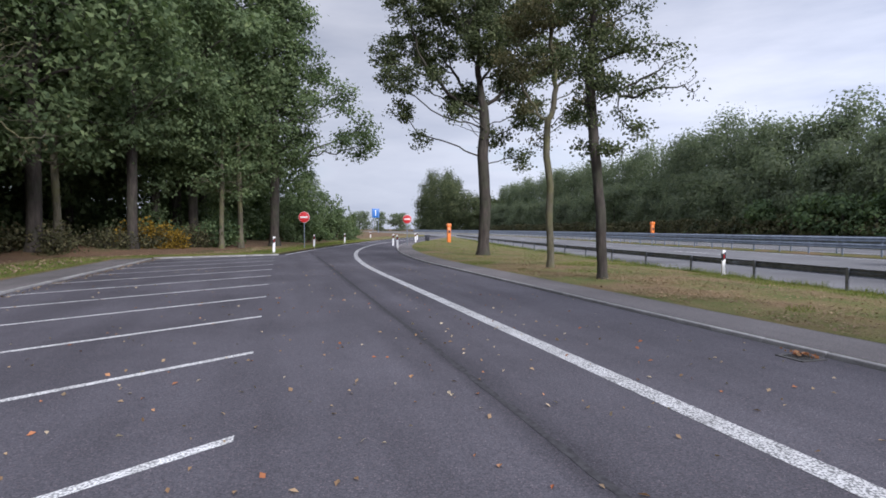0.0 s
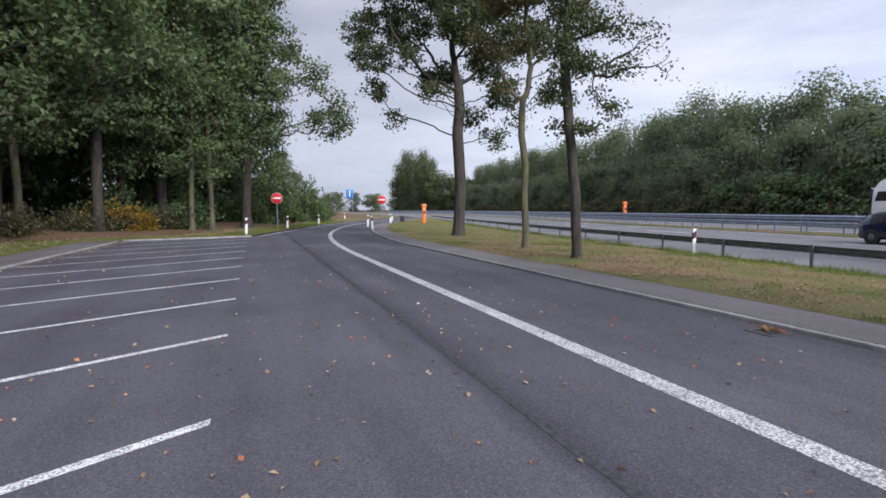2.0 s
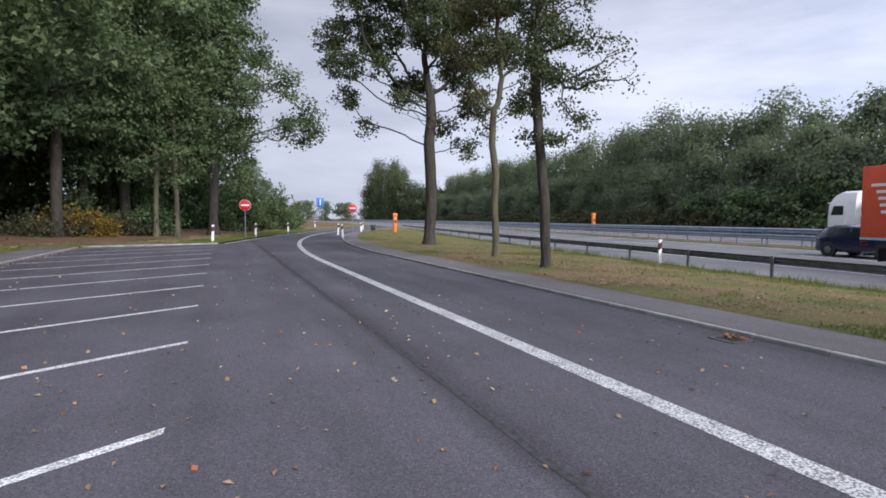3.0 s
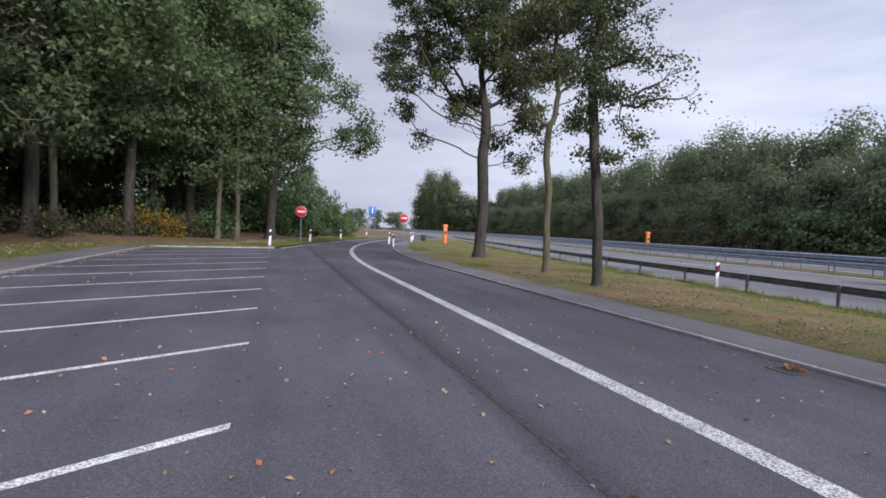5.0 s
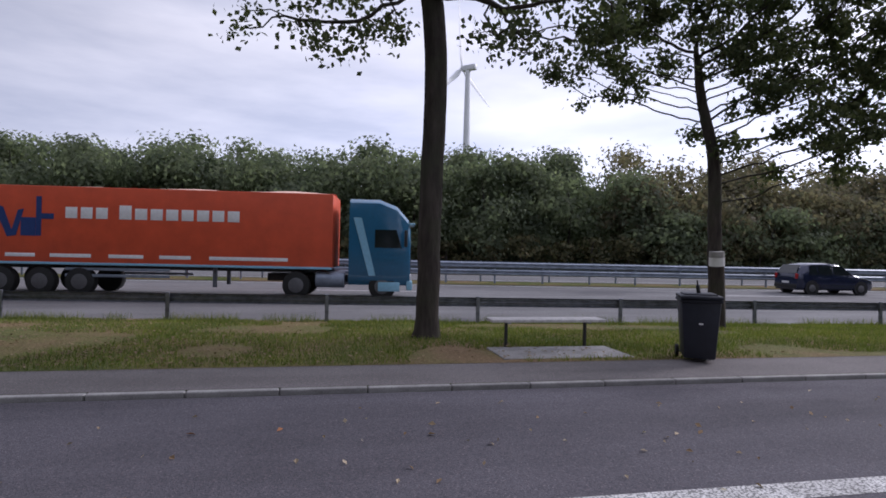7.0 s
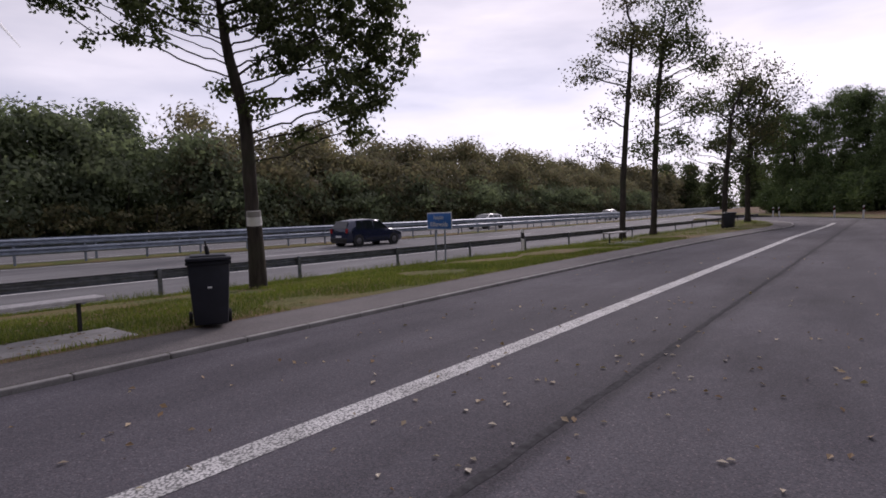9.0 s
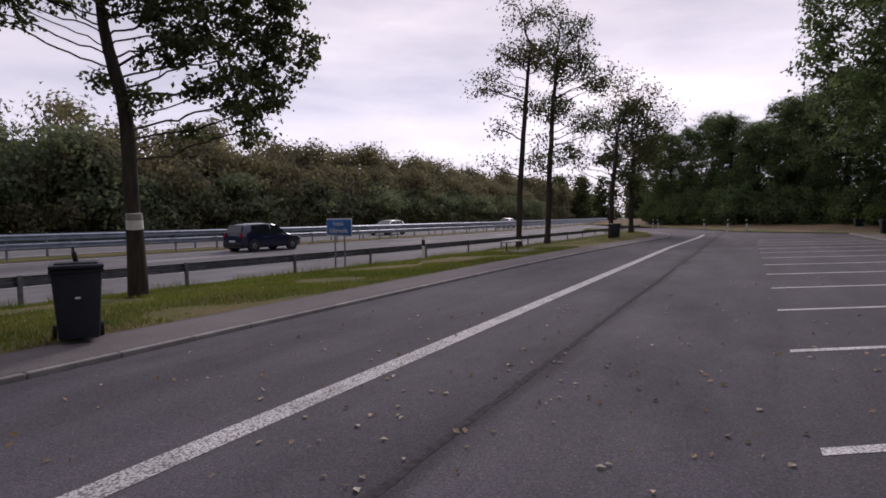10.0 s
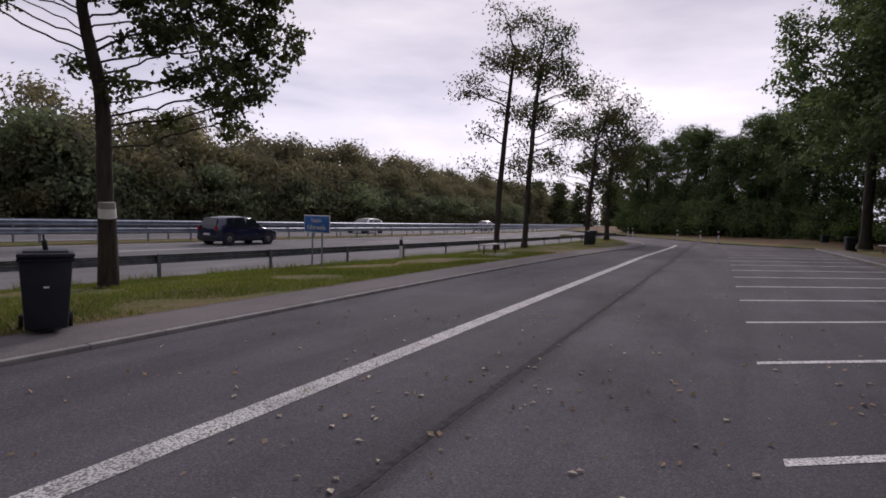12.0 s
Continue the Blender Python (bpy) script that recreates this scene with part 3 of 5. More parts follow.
def make_tree(label, seed, r0, trunk, clumps, per_goal, leaf, foliage, bark, spread=0.24, density=2.6, step=0.3, kill=0.34, single=True, face=0.0, low=0.7):
    """A tree: a trunk through the points of trunk (u, v, z), then limbs that fork out to leafy clumps (u, v, z, radius, leafiness)."""
    rng = np.random.default_rng(seed)
    root = new("tree")
    tagged(root, label, "tree")
    turn = np.array([[math.cos(face), -math.sin(face), 0], [math.sin(face), math.cos(face), 0], [0, 0, 1.0]])
    pts = np.array(trunk, float) @ turn.T
    seg = np.linalg.norm(np.diff(pts, axis=0), axis=1)
    run = np.concatenate([[0], np.cumsum(seg)])
    at = np.linspace(0, run[-1], max(6, int(run[-1] / step)))
    spine = np.column_stack([np.interp(at, run, pts[:, c]) for c in range(3)])
    wob = np.cumsum(rng.normal(0, 0.009, (len(spine), 2)), axis=0)
    spine[:, :2] += wob - wob[0]
    goals, amount, out = [], [], []
    for u, v, z, r, full in clumps:
        c = turn @ np.array([u, v, z])
        n = max(8, int(density * r ** 2.4 * 12))
        q = rng.normal(0, 1, (n, 3))
        q /= np.linalg.norm(q, axis=1)[:, None]
        q *= r * rng.uniform(0.15, 1.0, (n, 1)) ** 0.45 * np.array([1.12, 1.12, 0.86])
        goals.append(c + q)
        out.append(q / r)
        amount += [full * x for x in rng.choice((0.15, 0.5, 1.0, 1.6, 2.1), n)]
    goals, out = np.concatenate(goals), np.concatenate(out)
    pos, par = grow(rng, spine, goals, step, kill, low)
    polys = limbs_of(pos, par, r0)
    p0, rr = polys[0]
    rr[0] *= 1.55
    rr[1] *= 1.18
    v, f = tubes(polys, 9)
    mesh_ob("trunk", v, f, bark, root, smooth=True)
    pick = np.repeat(np.arange(len(goals)), np.maximum(0, (np.array(amount) * per_goal)).astype(int))
    c = goals[pick] + rng.normal(0, spread, (len(pick), 3)) * np.array([1.15, 1.15, 0.7])
    if single:
        v, f = leaf_mesh(rng, c, leaf)
    else:
        v, f = leaf_tris(rng, c, out[pick] * 0.8 + np.array([0, 0, 0.45]), leaf)
    mesh_ob("crown", v, f, foliage, root)
    return root


def round_crown(seed, height, base, reach, n, size, full=1.0, squeeze=1.0):
    """Clumps set round an upright egg-shaped crown, the outer ones first."""
    rr = random.Random(seed)
    out = []
    for i in range(n):
        q = (i + rr.uniform(0.1, 0.9)) / n
        env = reach * min(1.0, 0.55 + q * 2.2) * max(0.10, 1 - q ** 1.7) ** 0.6
        az = i * 2.4 + rr.uniform(-0.5, 0.5)
        d = env * rr.choice((0.92, 0.85, 0.45)) * rr.uniform(0.85, 1.08)
        out.append((math.cos(az) * d, math.sin(az) * d * squeeze, base + (height - base) * q, size * rr.uniform(0.75, 1.25), full * rr.uniform(0.7, 1.2)))
    return out


def put(root, x, y, z, turn=0, k=1.0):
    root.matrix_basis = Matrix.Translation((x, y, z)) @ Matrix.Rotation(radians(turn), 4, "Z") @ Matrix.Scale(k, 4)


def ground_at(x, y):
    """Height of the verge at x, y."""
    a, b = kerb_x(y) + 1.32, rail_x(y) + 0.6
    s = min(1, max(0, (x - a) / max(0.1, b - a)))
    return 0.056 - 0.38 * s * s


def verge_tree(label, seed, x, y, r0, trunk, clumps, per_goal, leaf, foliage, bark, **kw):
    """An oak on the verge; u runs across the line of sight from the car park, v away from it."""
    tr = make_tree(label, seed, r0, trunk, clumps, per_goal, leaf, foliage, bark, face=-math.atan2(x, y), **kw)
    put(tr, x, y, ground_at(x, y) - 0.02)
    tr["group"] = "trees on the verge"
    return tr


verge_tree("sturdy oak with dark bark and a broad green crown", 11, 11.7, 32.1, 0.34, [(0, 0, -0.15), (0.1, 0, 3), (-0.05, 0.1, 6.2), (0.1, 0.2, 7.6), (0.0, 0.3, 9)],
           [(-5.9, 0.5, 12.6, 1.2, 1), (-5.0, -0.8, 10.6, 1.1, 1), (-5.2, 0.6, 8.9, 0.8, 0.9), (-3.8, 0.2, 7.0, 0.6, 0.8), (-3.3, 1.6, 12.9, 1.6, 1), (-2.9, -1.5, 10.2, 0.8, 0.9), (-1.2, 1.2, 9.6, 1.2, 0.9), (-1.1, -2.0, 8.3, 0.7, 0.8),
            (0.4, -1.6, 12.4, 1.9, 1), (2.0, 1.0, 10.6, 1.5, 1), (2.8, -0.8, 8.2, 1.0, 1), (2.2, 1.5, 6.0, 0.8, 0.8), (0.9, 0.5, 7.2, 0.7, 0.8), (-1.4, 0.5, 15.4, 2.2, 1), (1.8, -0.6, 14.6, 2.0, 1), (-4.3, -0.5, 15.0, 1.5, 1), (3.9, 0.8, 12.2, 1.4, 1), (0.3, 0.8, 17.2, 1.7, 1), (-3.0, 0.5, 16.8, 1.2, 1)],
           50, 0.18, OAK, BARK, spread=0.22, density=2.2, step=0.4, kill=0.42, low=0.6)
verge_tree("slender oak with a pale mossy trunk and thinning leaves", 12, 10.5, 20.8, 0.145, [(0, 0, -0.15), (-0.05, 0, 2.2), (0.0, 0, 3.4), (-0.2, 0.05, 4.6), (-0.15, 0.1, 6.0)],
           [(-1.0, 0.3, 6.5, 0.6, 0.7), (1.0, -0.4, 6.3, 0.55, 0.6), (-1.3, -0.3, 8.2, 0.8, 0.9), (0.4, 0.6, 8.6, 0.8, 1), (1.5, 0.2, 7.7, 0.7, 0.8), (1.7, -0.2, 9.4, 0.8, 1), (0.0, -0.5, 10.4, 1.0, 1), (-1.1, 0.4, 10.1, 0.9, 1), (0.9, 0.4, 11.6, 0.9, 1), (-0.3, 0.0, 12.2, 0.9, 0.9), (-0.6, 0.7, 5.2, 0.4, 0.5)],
           52, 0.13, OAK_BROWN, BARK_PALE, spread=0.2, density=3.2, step=0.28, kill=0.3, low=0.52)
verge_tree("slim oak with a straight grey trunk and half-bare branches", 13, 9.8, 15.8, 0.165, [(0, 0, -0.15), (-0.12, 0, 2), (-0.3, 0, 4.2), (-0.45, 0.1, 6.5), (-0.3, 0, 9)],
           [(-0.7, 0.2, 5.2, 0.6, 0.9), (-0.1, -0.3, 6.0, 0.65, 0.9), (-0.8, -0.1, 6.9, 0.75, 1), (0.0, 0.3, 7.4, 0.7, 1), (-0.6, 0, 8.5, 0.9, 1), (0.35, -0.2, 9.0, 0.7, 1), (-0.2, 0.2, 10.3, 1.0, 1), (0.1, -0.3, 4.0, 0.42, 0.9), (-0.5, 0.4, 4.2, 0.35, 0.8),
            (0.7, 0.2, 5.0, 0.45, 0.7), (1.0, -0.2, 6.0, 0.55, 0.45), (1.7, 0.1, 6.0, 0.55, 0.22), (2.4, -0.1, 5.8, 0.5, 0.07), (1.5, 0.2, 7.1, 0.5, 0.5), (0.9, -0.4, 7.3, 0.5, 0.7), (2.1, 0.2, 7.0, 0.4, 0.35), (2.5, 0.0, 6.5, 0.3, 0.1), (1.1, 0.3, 4.7, 0.35, 0.5), (1.1, 0.2, 8.3, 0.4, 0.5)],
           36, 0.115, OAK, BARK, spread=0.16, density=5.0, step=0.2, kill=0.22)
verge_tree("tall oak with a dark straight trunk beside the bench", 14, 10.6, -0.85, 0.22, [(0, 0, -0.15), (0.05, 0, 2.5), (0.1, 0, 5.6), (-0.1, 0.1, 7.5), (0, 0, 9.5)],
           [(-3.3, -0.3, 5.7, 0.45, 0.6), (-2.5, 0.5, 6.1, 0.5, 0.7), (-1.7, -0.4, 5.5, 0.5, 0.8), (-0.9, 0.6, 6.3, 0.55, 0.8), (1.2, -0.5, 5.5, 0.5, 0.8), (1.9, 0.4, 6.1, 0.6, 0.8), (3.3, 0.2, 5.9, 0.7, 0.9), (2.6, -0.9, 6.6, 0.7, 0.9), (-2.0, 0.8, 7.6, 1.2, 1), (0, -1.0, 8.0, 1.4, 1), (2.2, 0.6, 7.9, 1.2, 1), (0, 0.4, 10.6, 1.7, 1), (-1.6, -0.3, 9.6, 1.2, 1), (1.7, 0, 9.8, 1.3, 1)],
           30, 0.135, OAK, BARK, spread=0.2, density=3.6, step=0.28, kill=0.3)
verge_tree("leaning oak with a lopsided crown and a sleeved trunk", 15, 12.4, -8.5, 0.165, [(0, 0, -0.15), (-0.03, 0, 2.2), (-0.1, 0, 4.2), (-0.4, 0.1, 5.7), (-0.55, 0.1, 7.0)],
           [(2.5, 0.3, 5.9, 0.95, 1), (3.7, -0.2, 6.0, 0.65, 0.9), (1.9, -0.5, 4.7, 0.75, 1), (2.9, 0.4, 4.7, 0.65, 1), (2.6, 0.0, 3.8, 0.42, 0.8), (1.2, 0.2, 3.7, 0.42, 0.7), (0.8, -0.4, 5.6, 0.65, 0.9), (1.4, 0.5, 6.9, 1.0, 1), (0.0, -0.3, 6.9, 0.9, 0.9), (-1.5, 0.6, 6.7, 0.6, 0.7), (-2.3, -0.3, 6.2, 0.5, 0.8), (-3.1, 0.2, 6.0, 0.45, 0.7),
            (-0.55, 0.4, 5.0, 0.3, 0.6), (-3.8, 0.1, 6.9, 0.6, 0.8), (-2.6, 0.6, 7.6, 0.9, 0.9), (2.9, -0.4, 7.3, 1.0, 1), (0.5, 0.2, 8.5, 1.2, 1), (-1.5, -0.2, 8.4, 1.2, 1), (2.4, 0.3, 8.7, 1.0, 1), (0.3, -0.2, 4.4, 0.35, 0.6), (3.4, 0.2, 5.3, 0.5, 0.9)],
           34, 0.135, OAK, BARK, spread=0.13, density=5.0, step=0.22, kill=0.24, low=0.45)
verge_tree("tall thin oak with sparse leaves beside the motorway", 16, 12.0, -32.0, 0.17, [(0, 0, -0.15), (0.1, 0, 4), (0.4, 0, 8), (0.7, 0, 11)],
           [(-1.6, 0.3, 5.0, 0.8, 0.35), (-1.0, -0.6, 7.0, 0.8, 0.6), (-1.7, 0.2, 9.6, 1.0, 0.8), (0.6, 0.5, 8.6, 0.9, 0.8), (-0.2, -0.4, 11.2, 1.1, 0.8), (1.2, 0.2, 11.0, 0.9, 0.8), (0.4, 0.1, 13.4, 1.0, 0.55), (1.1, -0.3, 6.2, 0.7, 0.5), (-0.6, 0.6, 5.2, 0.6, 0.4), (-0.7, 0, 14.3, 0.6, 0.3)],
           27, 0.16, OAK_BROWN, BARK, spread=0.3, density=2.4, step=0.4, kill=0.42, low=0.3)
verge_tree("tall narrow oak with a dense dark crown on the verge", 17, 11.9, -37.0, 0.19, [(0, 0, -0.15), (0.1, 0, 4), (0.3, 0, 9), (0.6, 0, 12)],
           [(-0.5, 0.3, 5.4, 0.9, 0.8), (1.2, -0.5, 6.0, 1.0, 0.9), (2.4, 0.4, 8.0, 1.1, 0.9), (0.2, 0.6, 9.2, 1.2, 1), (3.4, -0.2, 10.6, 1.1, 0.9), (1.6, 0.3, 11.6, 1.4, 1), (-0.4, -0.4, 12.4, 1.2, 0.9), (1.9, 0, 13.8, 1.2, 0.8), (0.4, 0.3, 15.0, 1.0, 0.6), (0.9, 0.8, 4.3, 0.6, 0.6)],
           32, 0.175, OAK, BARK, spread=0.32, density=2.2, step=0.45, kill=0.46, low=0.3)
verge_tree("spreading half-bare oak at the verge's end", 18, 9.6, -46.0, 0.19, [(0, 0, -0.15), (0.1, 0, 3), (0.3, 0, 5), (0.5, 0, 8)],
           [(-2.2, 0.3, 6.2, 1.2, 0.3), (-1.4, -0.6, 9.0, 1.3, 0.35), (0.4, 0.5, 11.0, 1.5, 0.5), (2.4, -0.4, 10.6, 1.4, 0.55), (4.0, 0.3, 9.2, 1.3, 0.6), (2.6, 0.8, 7.2, 1.2, 0.4), (0.8, -0.8, 6.4, 1.1, 0.3), (-2.6, 0.2, 4.6, 0.8, 0.3), (3.6, 0, 6.0, 0.8, 0.4), (1.2, 0, 12.6, 0.9, 0.4)],
           16, 0.16, OAK_BROWN, BARK, spread=0.34, density=3.0, step=0.4, kill=0.42, low=0.35)
verge_tree("dark oak near the entry lane", 19, 9.8, -56.0, 0.22, [(0, 0, -0.15), (0, 0, 3), (0.2, 0, 7)], round_crown(19, 12, 4.0, 2.8, 12, 1.1, 0.8), 34, 0.24, OAK, BARK, spread=0.36, density=2.0, step=0.5, kill=0.5)

# woodland behind the car park: a few built trees, then copies
WOOD_LABELS = ["tall dense broadleaf tree at the edge of the wood", "tall dark tree with a high full crown in the wood", "mossy pale-trunked tree at the edge of the wood", "broad leafy tree with drooping outer branches", "tall leafy tree standing deeper in the wood"]
protos = []
for i, (hh, rr, bb, re, nb, sz, pg, ls, bk) in enumerate([
        (24, 0.30, 4.5, 5.4, 46, 1.5, 33, 0.27, BARK), (27, 0.33, 7.0, 5.6, 46, 1.6, 31, 0.28, BARK), (17, 0.19, 3.8, 3.4, 22, 1.1, 20, 0.26, BARK_PALE),
        (23, 0.34, 5.0, 7.2, 54, 1.7, 31, 0.28, BARK), (23, 0.28, 3.5, 6.2, 30, 1.9, 17, 0.42, BARK)]):
    tr = make_tree(WOOD_LABELS[i], 40 + i, rr, [(0, 0, -0.15), (0.1, 0.1, hh * 0.3), (0.2, 0.3, hh * 0.75)], round_crown(40 + i, hh - 1, bb, re, nb, sz), pg, ls, WOODS, bk, low=0.4, spread=0.42, density=0.36, step=0.6, kill=0.62, single=False)
    tr["group"] = "trees of the wood"
    protos.append(tr)
rw = random.Random(5)
spots = []
for k in range(9):
    y = 7 + k * 5.4
    e = left_x(min(y, 36)) - (1.0 if y < 34 else 0)
    spots.append((e - 5.6 - rw.uniform(0, 2.0), y + rw.uniform(-1.5, 1.5), rw.choice([0, 1, 3])))
    spots.append((e - 12 - rw.uniform(0, 4), y + rw.uniform(-2, 2), 4))
    spots.append((e - 19 - rw.uniform(0, 5), y + rw.uniform(-2, 2), 4))
spots += [(-6.5, 52.0, 3), (-6.5, 47.0, 1), (-8.5, 44.0, 3), (-9.5, 56.0, 1), (-7.5, 62.0, 0), (-12.1, 36.5, 2), (-15.5, 33.0, 2), (-12.2, 14.5, 2), (-4.2, 43.5, 2), (-3.0, 45.5, 2)]
for k in range(10):
    y = -36 - k * 6.0
    spots.append((-13 - rw.uniform(0, 3) + max(0, -66 - y) * 0.75, y + rw.uniform(-1.5, 1.5), rw.choice([0, 1, 3])))
    spots.append((-20 - rw.uniform(0, 4) + max(0, -66 - y) * 0.75, y + rw.uniform(-2, 2), 4))
for k in range(9):
    spots.append((-10 + k * 3.0, -78 - k * 3 + rw.uniform(-2, 2), rw.choice([0, 3, 3])))
spots += [(-9.8, -52.5, 1), (-11.5, -46.0, 3)]
small = [(-1.0, 66, 0.42, 0), (3.0, 72, 0.38, 3), (5.5, 80, 0.28, 0), (8.5, 88, 0.2, 3), (12, 98, 0.17, 0), (-3.5, 72, 0.5, 0)]
for x, y, k, i in small:
    put(copy_thing(protos[i], Matrix()), x, y, 0.2, rw.uniform(0, 360), k)
used = set()
for x, y, i in spots:
    tr = protos[i] if i not in used else copy_thing(protos[i], Matrix())
    used.add(i)
    put(tr, x, y, 0.35, rw.uniform(0, 360), rw.uniform(0.82, 1.12) * (0.66 if y < -64 else 1.0))


big = make_tree("broad dense tree overhanging the exit road", 55, 0.38, [(0, 0, -0.15), (0.1, 0, 7), (0.0, 0.2, 17)], round_crown(55, 22.5, 6.2, 4.0, 60, 1.6) + [(8.0, -0.4, 8.6, 0.8, 0.9), (7.1, -1.0, 10.4, 1.3, 1), (6.9, 1.0, 8.0, 0.9, 0.9), (5.8, 0.0, 12.6, 1.5, 1), (7.4, 1.2, 9.7, 0.9, 1), (5.7, -1.4, 8.5, 1.1, 1), (4.2, 0.5, 14.6, 1.5, 1)], 44, 0.25, WOODS, BARK, low=0.4, spread=0.42, density=0.42, step=0.55, kill=0.58, single=False)
put(big, -0.6, 50.0, 0.3)
bare = make_tree("half-dead tree with bare drooping twigs and a mossy trunk", 56, 0.13, [(0, 0, -0.15), (0.1, 0.1, 4), (0.3, 0.2, 9)],
                 round_crown(56, 11, 4.0, 3.0, 16, 0.9, 0.12), 10, 0.15, OAK_BROWN, BARK_PALE, spread=0.25, density=2.5, step=0.25, kill=0.26)
put(bare, -10.9, 24.6, 0.1)
bare["group"] = "trees of the wood"
big["group"] = "trees of the wood"


def make_bush(label, seed, w, h, n, leaf, foliage):
    rng = np.random.default_rng(seed)
    root = new("bush")
    tagged(root, label, "bush")
    polys, tips = [], []
    for i in range(16):
        az, el = rng.uniform(0, 6.28), rng.uniform(0.5, 1.4)
        d = np.array([math.cos(az) * math.cos(el), math.sin(az) * math.cos(el), math.sin(el)])
        ln = math.hypot(w * 0.5 * math.cos(el), h * math.sin(el)) * rng.uniform(0.6, 1.05)
        pts, dd = path_pts(rng, np.array([rng.normal(0, 0.12), rng.normal(0, 0.12), -0.1]), d, ln, 6, 0.16, 0.0)
        polys.append((pts, np.linspace(0.025, 0.006, 7)))
        tips.append(pts)
        for _ in range(3):
            q, _e = path_pts(rng, pts[rng.integers(2, 6)], dd + rng.normal(0, 0.7, 3), ln * 0.4, 6, 0.2, 0.0)
            polys.append((q, np.linspace(0.012, 0.004, 7)))
            tips.append(q)
    v, f = tubes(polys, 5)
    mesh_ob("stem", v, f, BARK, root)
    t = np.array(tips)
    pick = rng.integers(0, len(t), n)
    k = rng.integers(2, 7, n)
    c = t[pick, k] + rng.normal(0, 0.22 * max(1, w / 3), (n, 3))
    c[:, 2] = np.maximum(c[:, 2], 0.03)
    v, f = leaf_mesh(rng, c, leaf)
    mesh_ob("foliage", v, f, foliage, root)
    return root


bushes = [make_bush("dense dark green shrub under the wood's edge", 61, 3.4, 2.8, 2600, 0.24, BUSH), make_bush("tall leafy thicket at the wood's edge", 62, 4.0, 4.2, 2800, 0.3, WOODS),
          make_bush("shrub with bright yellow autumn leaves", 63, 2.6, 2.4, 1500, 0.2, YELLOW), make_bush("brown bare-stemmed undergrowth shrub", 64, 3.0, 1.8, 1100, 0.16, OAK_BROWN), make_bush("tall thicket deeper in the wood", 65, 4.6, 4.6, 1500, 0.42, WOODS)]
b_spots = []
for k in range(30):
    y = 6 + k * 2.9
    b_spots.append((left_x(min(y, 36)) - 7.2 - rw.uniform(0, 3.0) + max(0, y - 38) * 0.26, y, rw.choice([0, 1, 1, 3] if y < 14 or y > 42 else [3, 3, 3, 0])))
    b_spots.append((left_x(min(y, 33)) - 12.5 - rw.uniform(0, 4.0) + max(0, y - 40) * 0.3, y, 4))
b_spots += [(-8.9, 40.4, 2), (-9.9, 41.4, 3), (-7.3, 41.4, 2), (-11.2, 39.6, 3), (-9.0, 39.8, 3), (-12.6, 37.0, 3), (-6.0, 43.6, 3), (-4.8, 45.5, 0), (-13.5, 38.0, 3), (-14.2, 35.0, 3), (-9.8, 42.5, 3), (-5.4, 49.0, 0), (4.2, 66, 0), (6.6, 74, 1), (9.5, 82, 0), (1.5, 62, 1)]
for k in range(22):
    y = -34 - k * 2.6
    b_spots.append((-12.5 - rw.uniform(0, 3) + max(0, -58 - y) * 0.7, y, rw.choice([0, 1, 1, 3])))
for k in range(18):
    b_spots.append((-12 + k * 1.5, -68 - k * 1.5 + rw.uniform(-1, 1), rw.choice([0, 1, 1])))
b_used = set()
for x, y, i in b_spots:
    b = bushes[i] if i not in b_used else copy_thing(bushes[i], Matrix())
    b_used.add(i)
    b["group"] = "shrubs of the wood"
    put(b, x, y, 0.3, rw.uniform(0, 360), rw.uniform(0.8, 1.25))


def far_wood(name, label, centres, height, width, per_tree, leaf, foliage, seed, low=0.05):
    """A far wood as one body of foliage: many uneven crowns of loose leaves on thin stems. height: metres, or their change along y."""
    rng = np.random.default_rng(seed)
    cs, ns, polys = [], [], []
    for x, y, z in centres:
        h = (height(y) if callable(height) else height) * rng.uniform(0.88, 1.05)
        w = width * rng.uniform(0.8, 1.2)
        for _ in range(24):
            a, q = rng.uniform(0, 6.28), rng.uniform(low, 0.95)
            rr = w * 0.5 * math.sqrt(max(0.02, 1 - (2 * abs(q - 0.45)) ** 2)) * rng.uniform(0.25, 0.85)
            m = np.array([x + math.cos(a) * rr, y + math.sin(a) * rr, z + q * h])
            off = np.clip(rng.normal(0, 1, (per_tree // 24, 3)), -1.9, 1.9)
            cs.append(m + off * np.array([w * 0.13, w * 0.13, h * 0.062]))
            ns.append(off * 0.55 + np.array([math.cos(a) * 0.5, math.sin(a) * 0.5, 0.35]))
        polys.append((np.array([(x, y, z - 0.2), (x + rng.normal(0, 0.3), y + rng.normal(0, 0.3), z + h * 0.6), (x, y, z + h * 0.9)]), np.array([0.16, 0.1, 0.03])))
    c = np.concatenate(cs)
    c[:, 2] = np.maximum(c[:, 2], 0.15)
    v, f = leaf_tris(rng, c, np.concatenate(ns), leaf)
    root = new(name)
    tagged(root, label, "wood", kind="stuff")
    mesh_ob("foliage", v, f, foliage, root)
    v, f = tubes(polys, 5)
    mesh_ob("stems", v, f, BARK, root)
    return root


rf = random.Random(9)
row_a, row_b, low_c, mid_c, high_c = [], [], [], [], []
for k in range(104):
    y = -150 + k * 3.4
    for off, near_row, south_row in ((32.4, None, low_c), (34.6, row_a, mid_c), (39.5, row_b, high_c)):
        row = near_row if y > -25 else south_row
        if row is not None:
            row.append((rail_x(y) + off + rf.uniform(-1.2, 1.6), y + rf.uniform(-1.7, 1.7), 0.1))


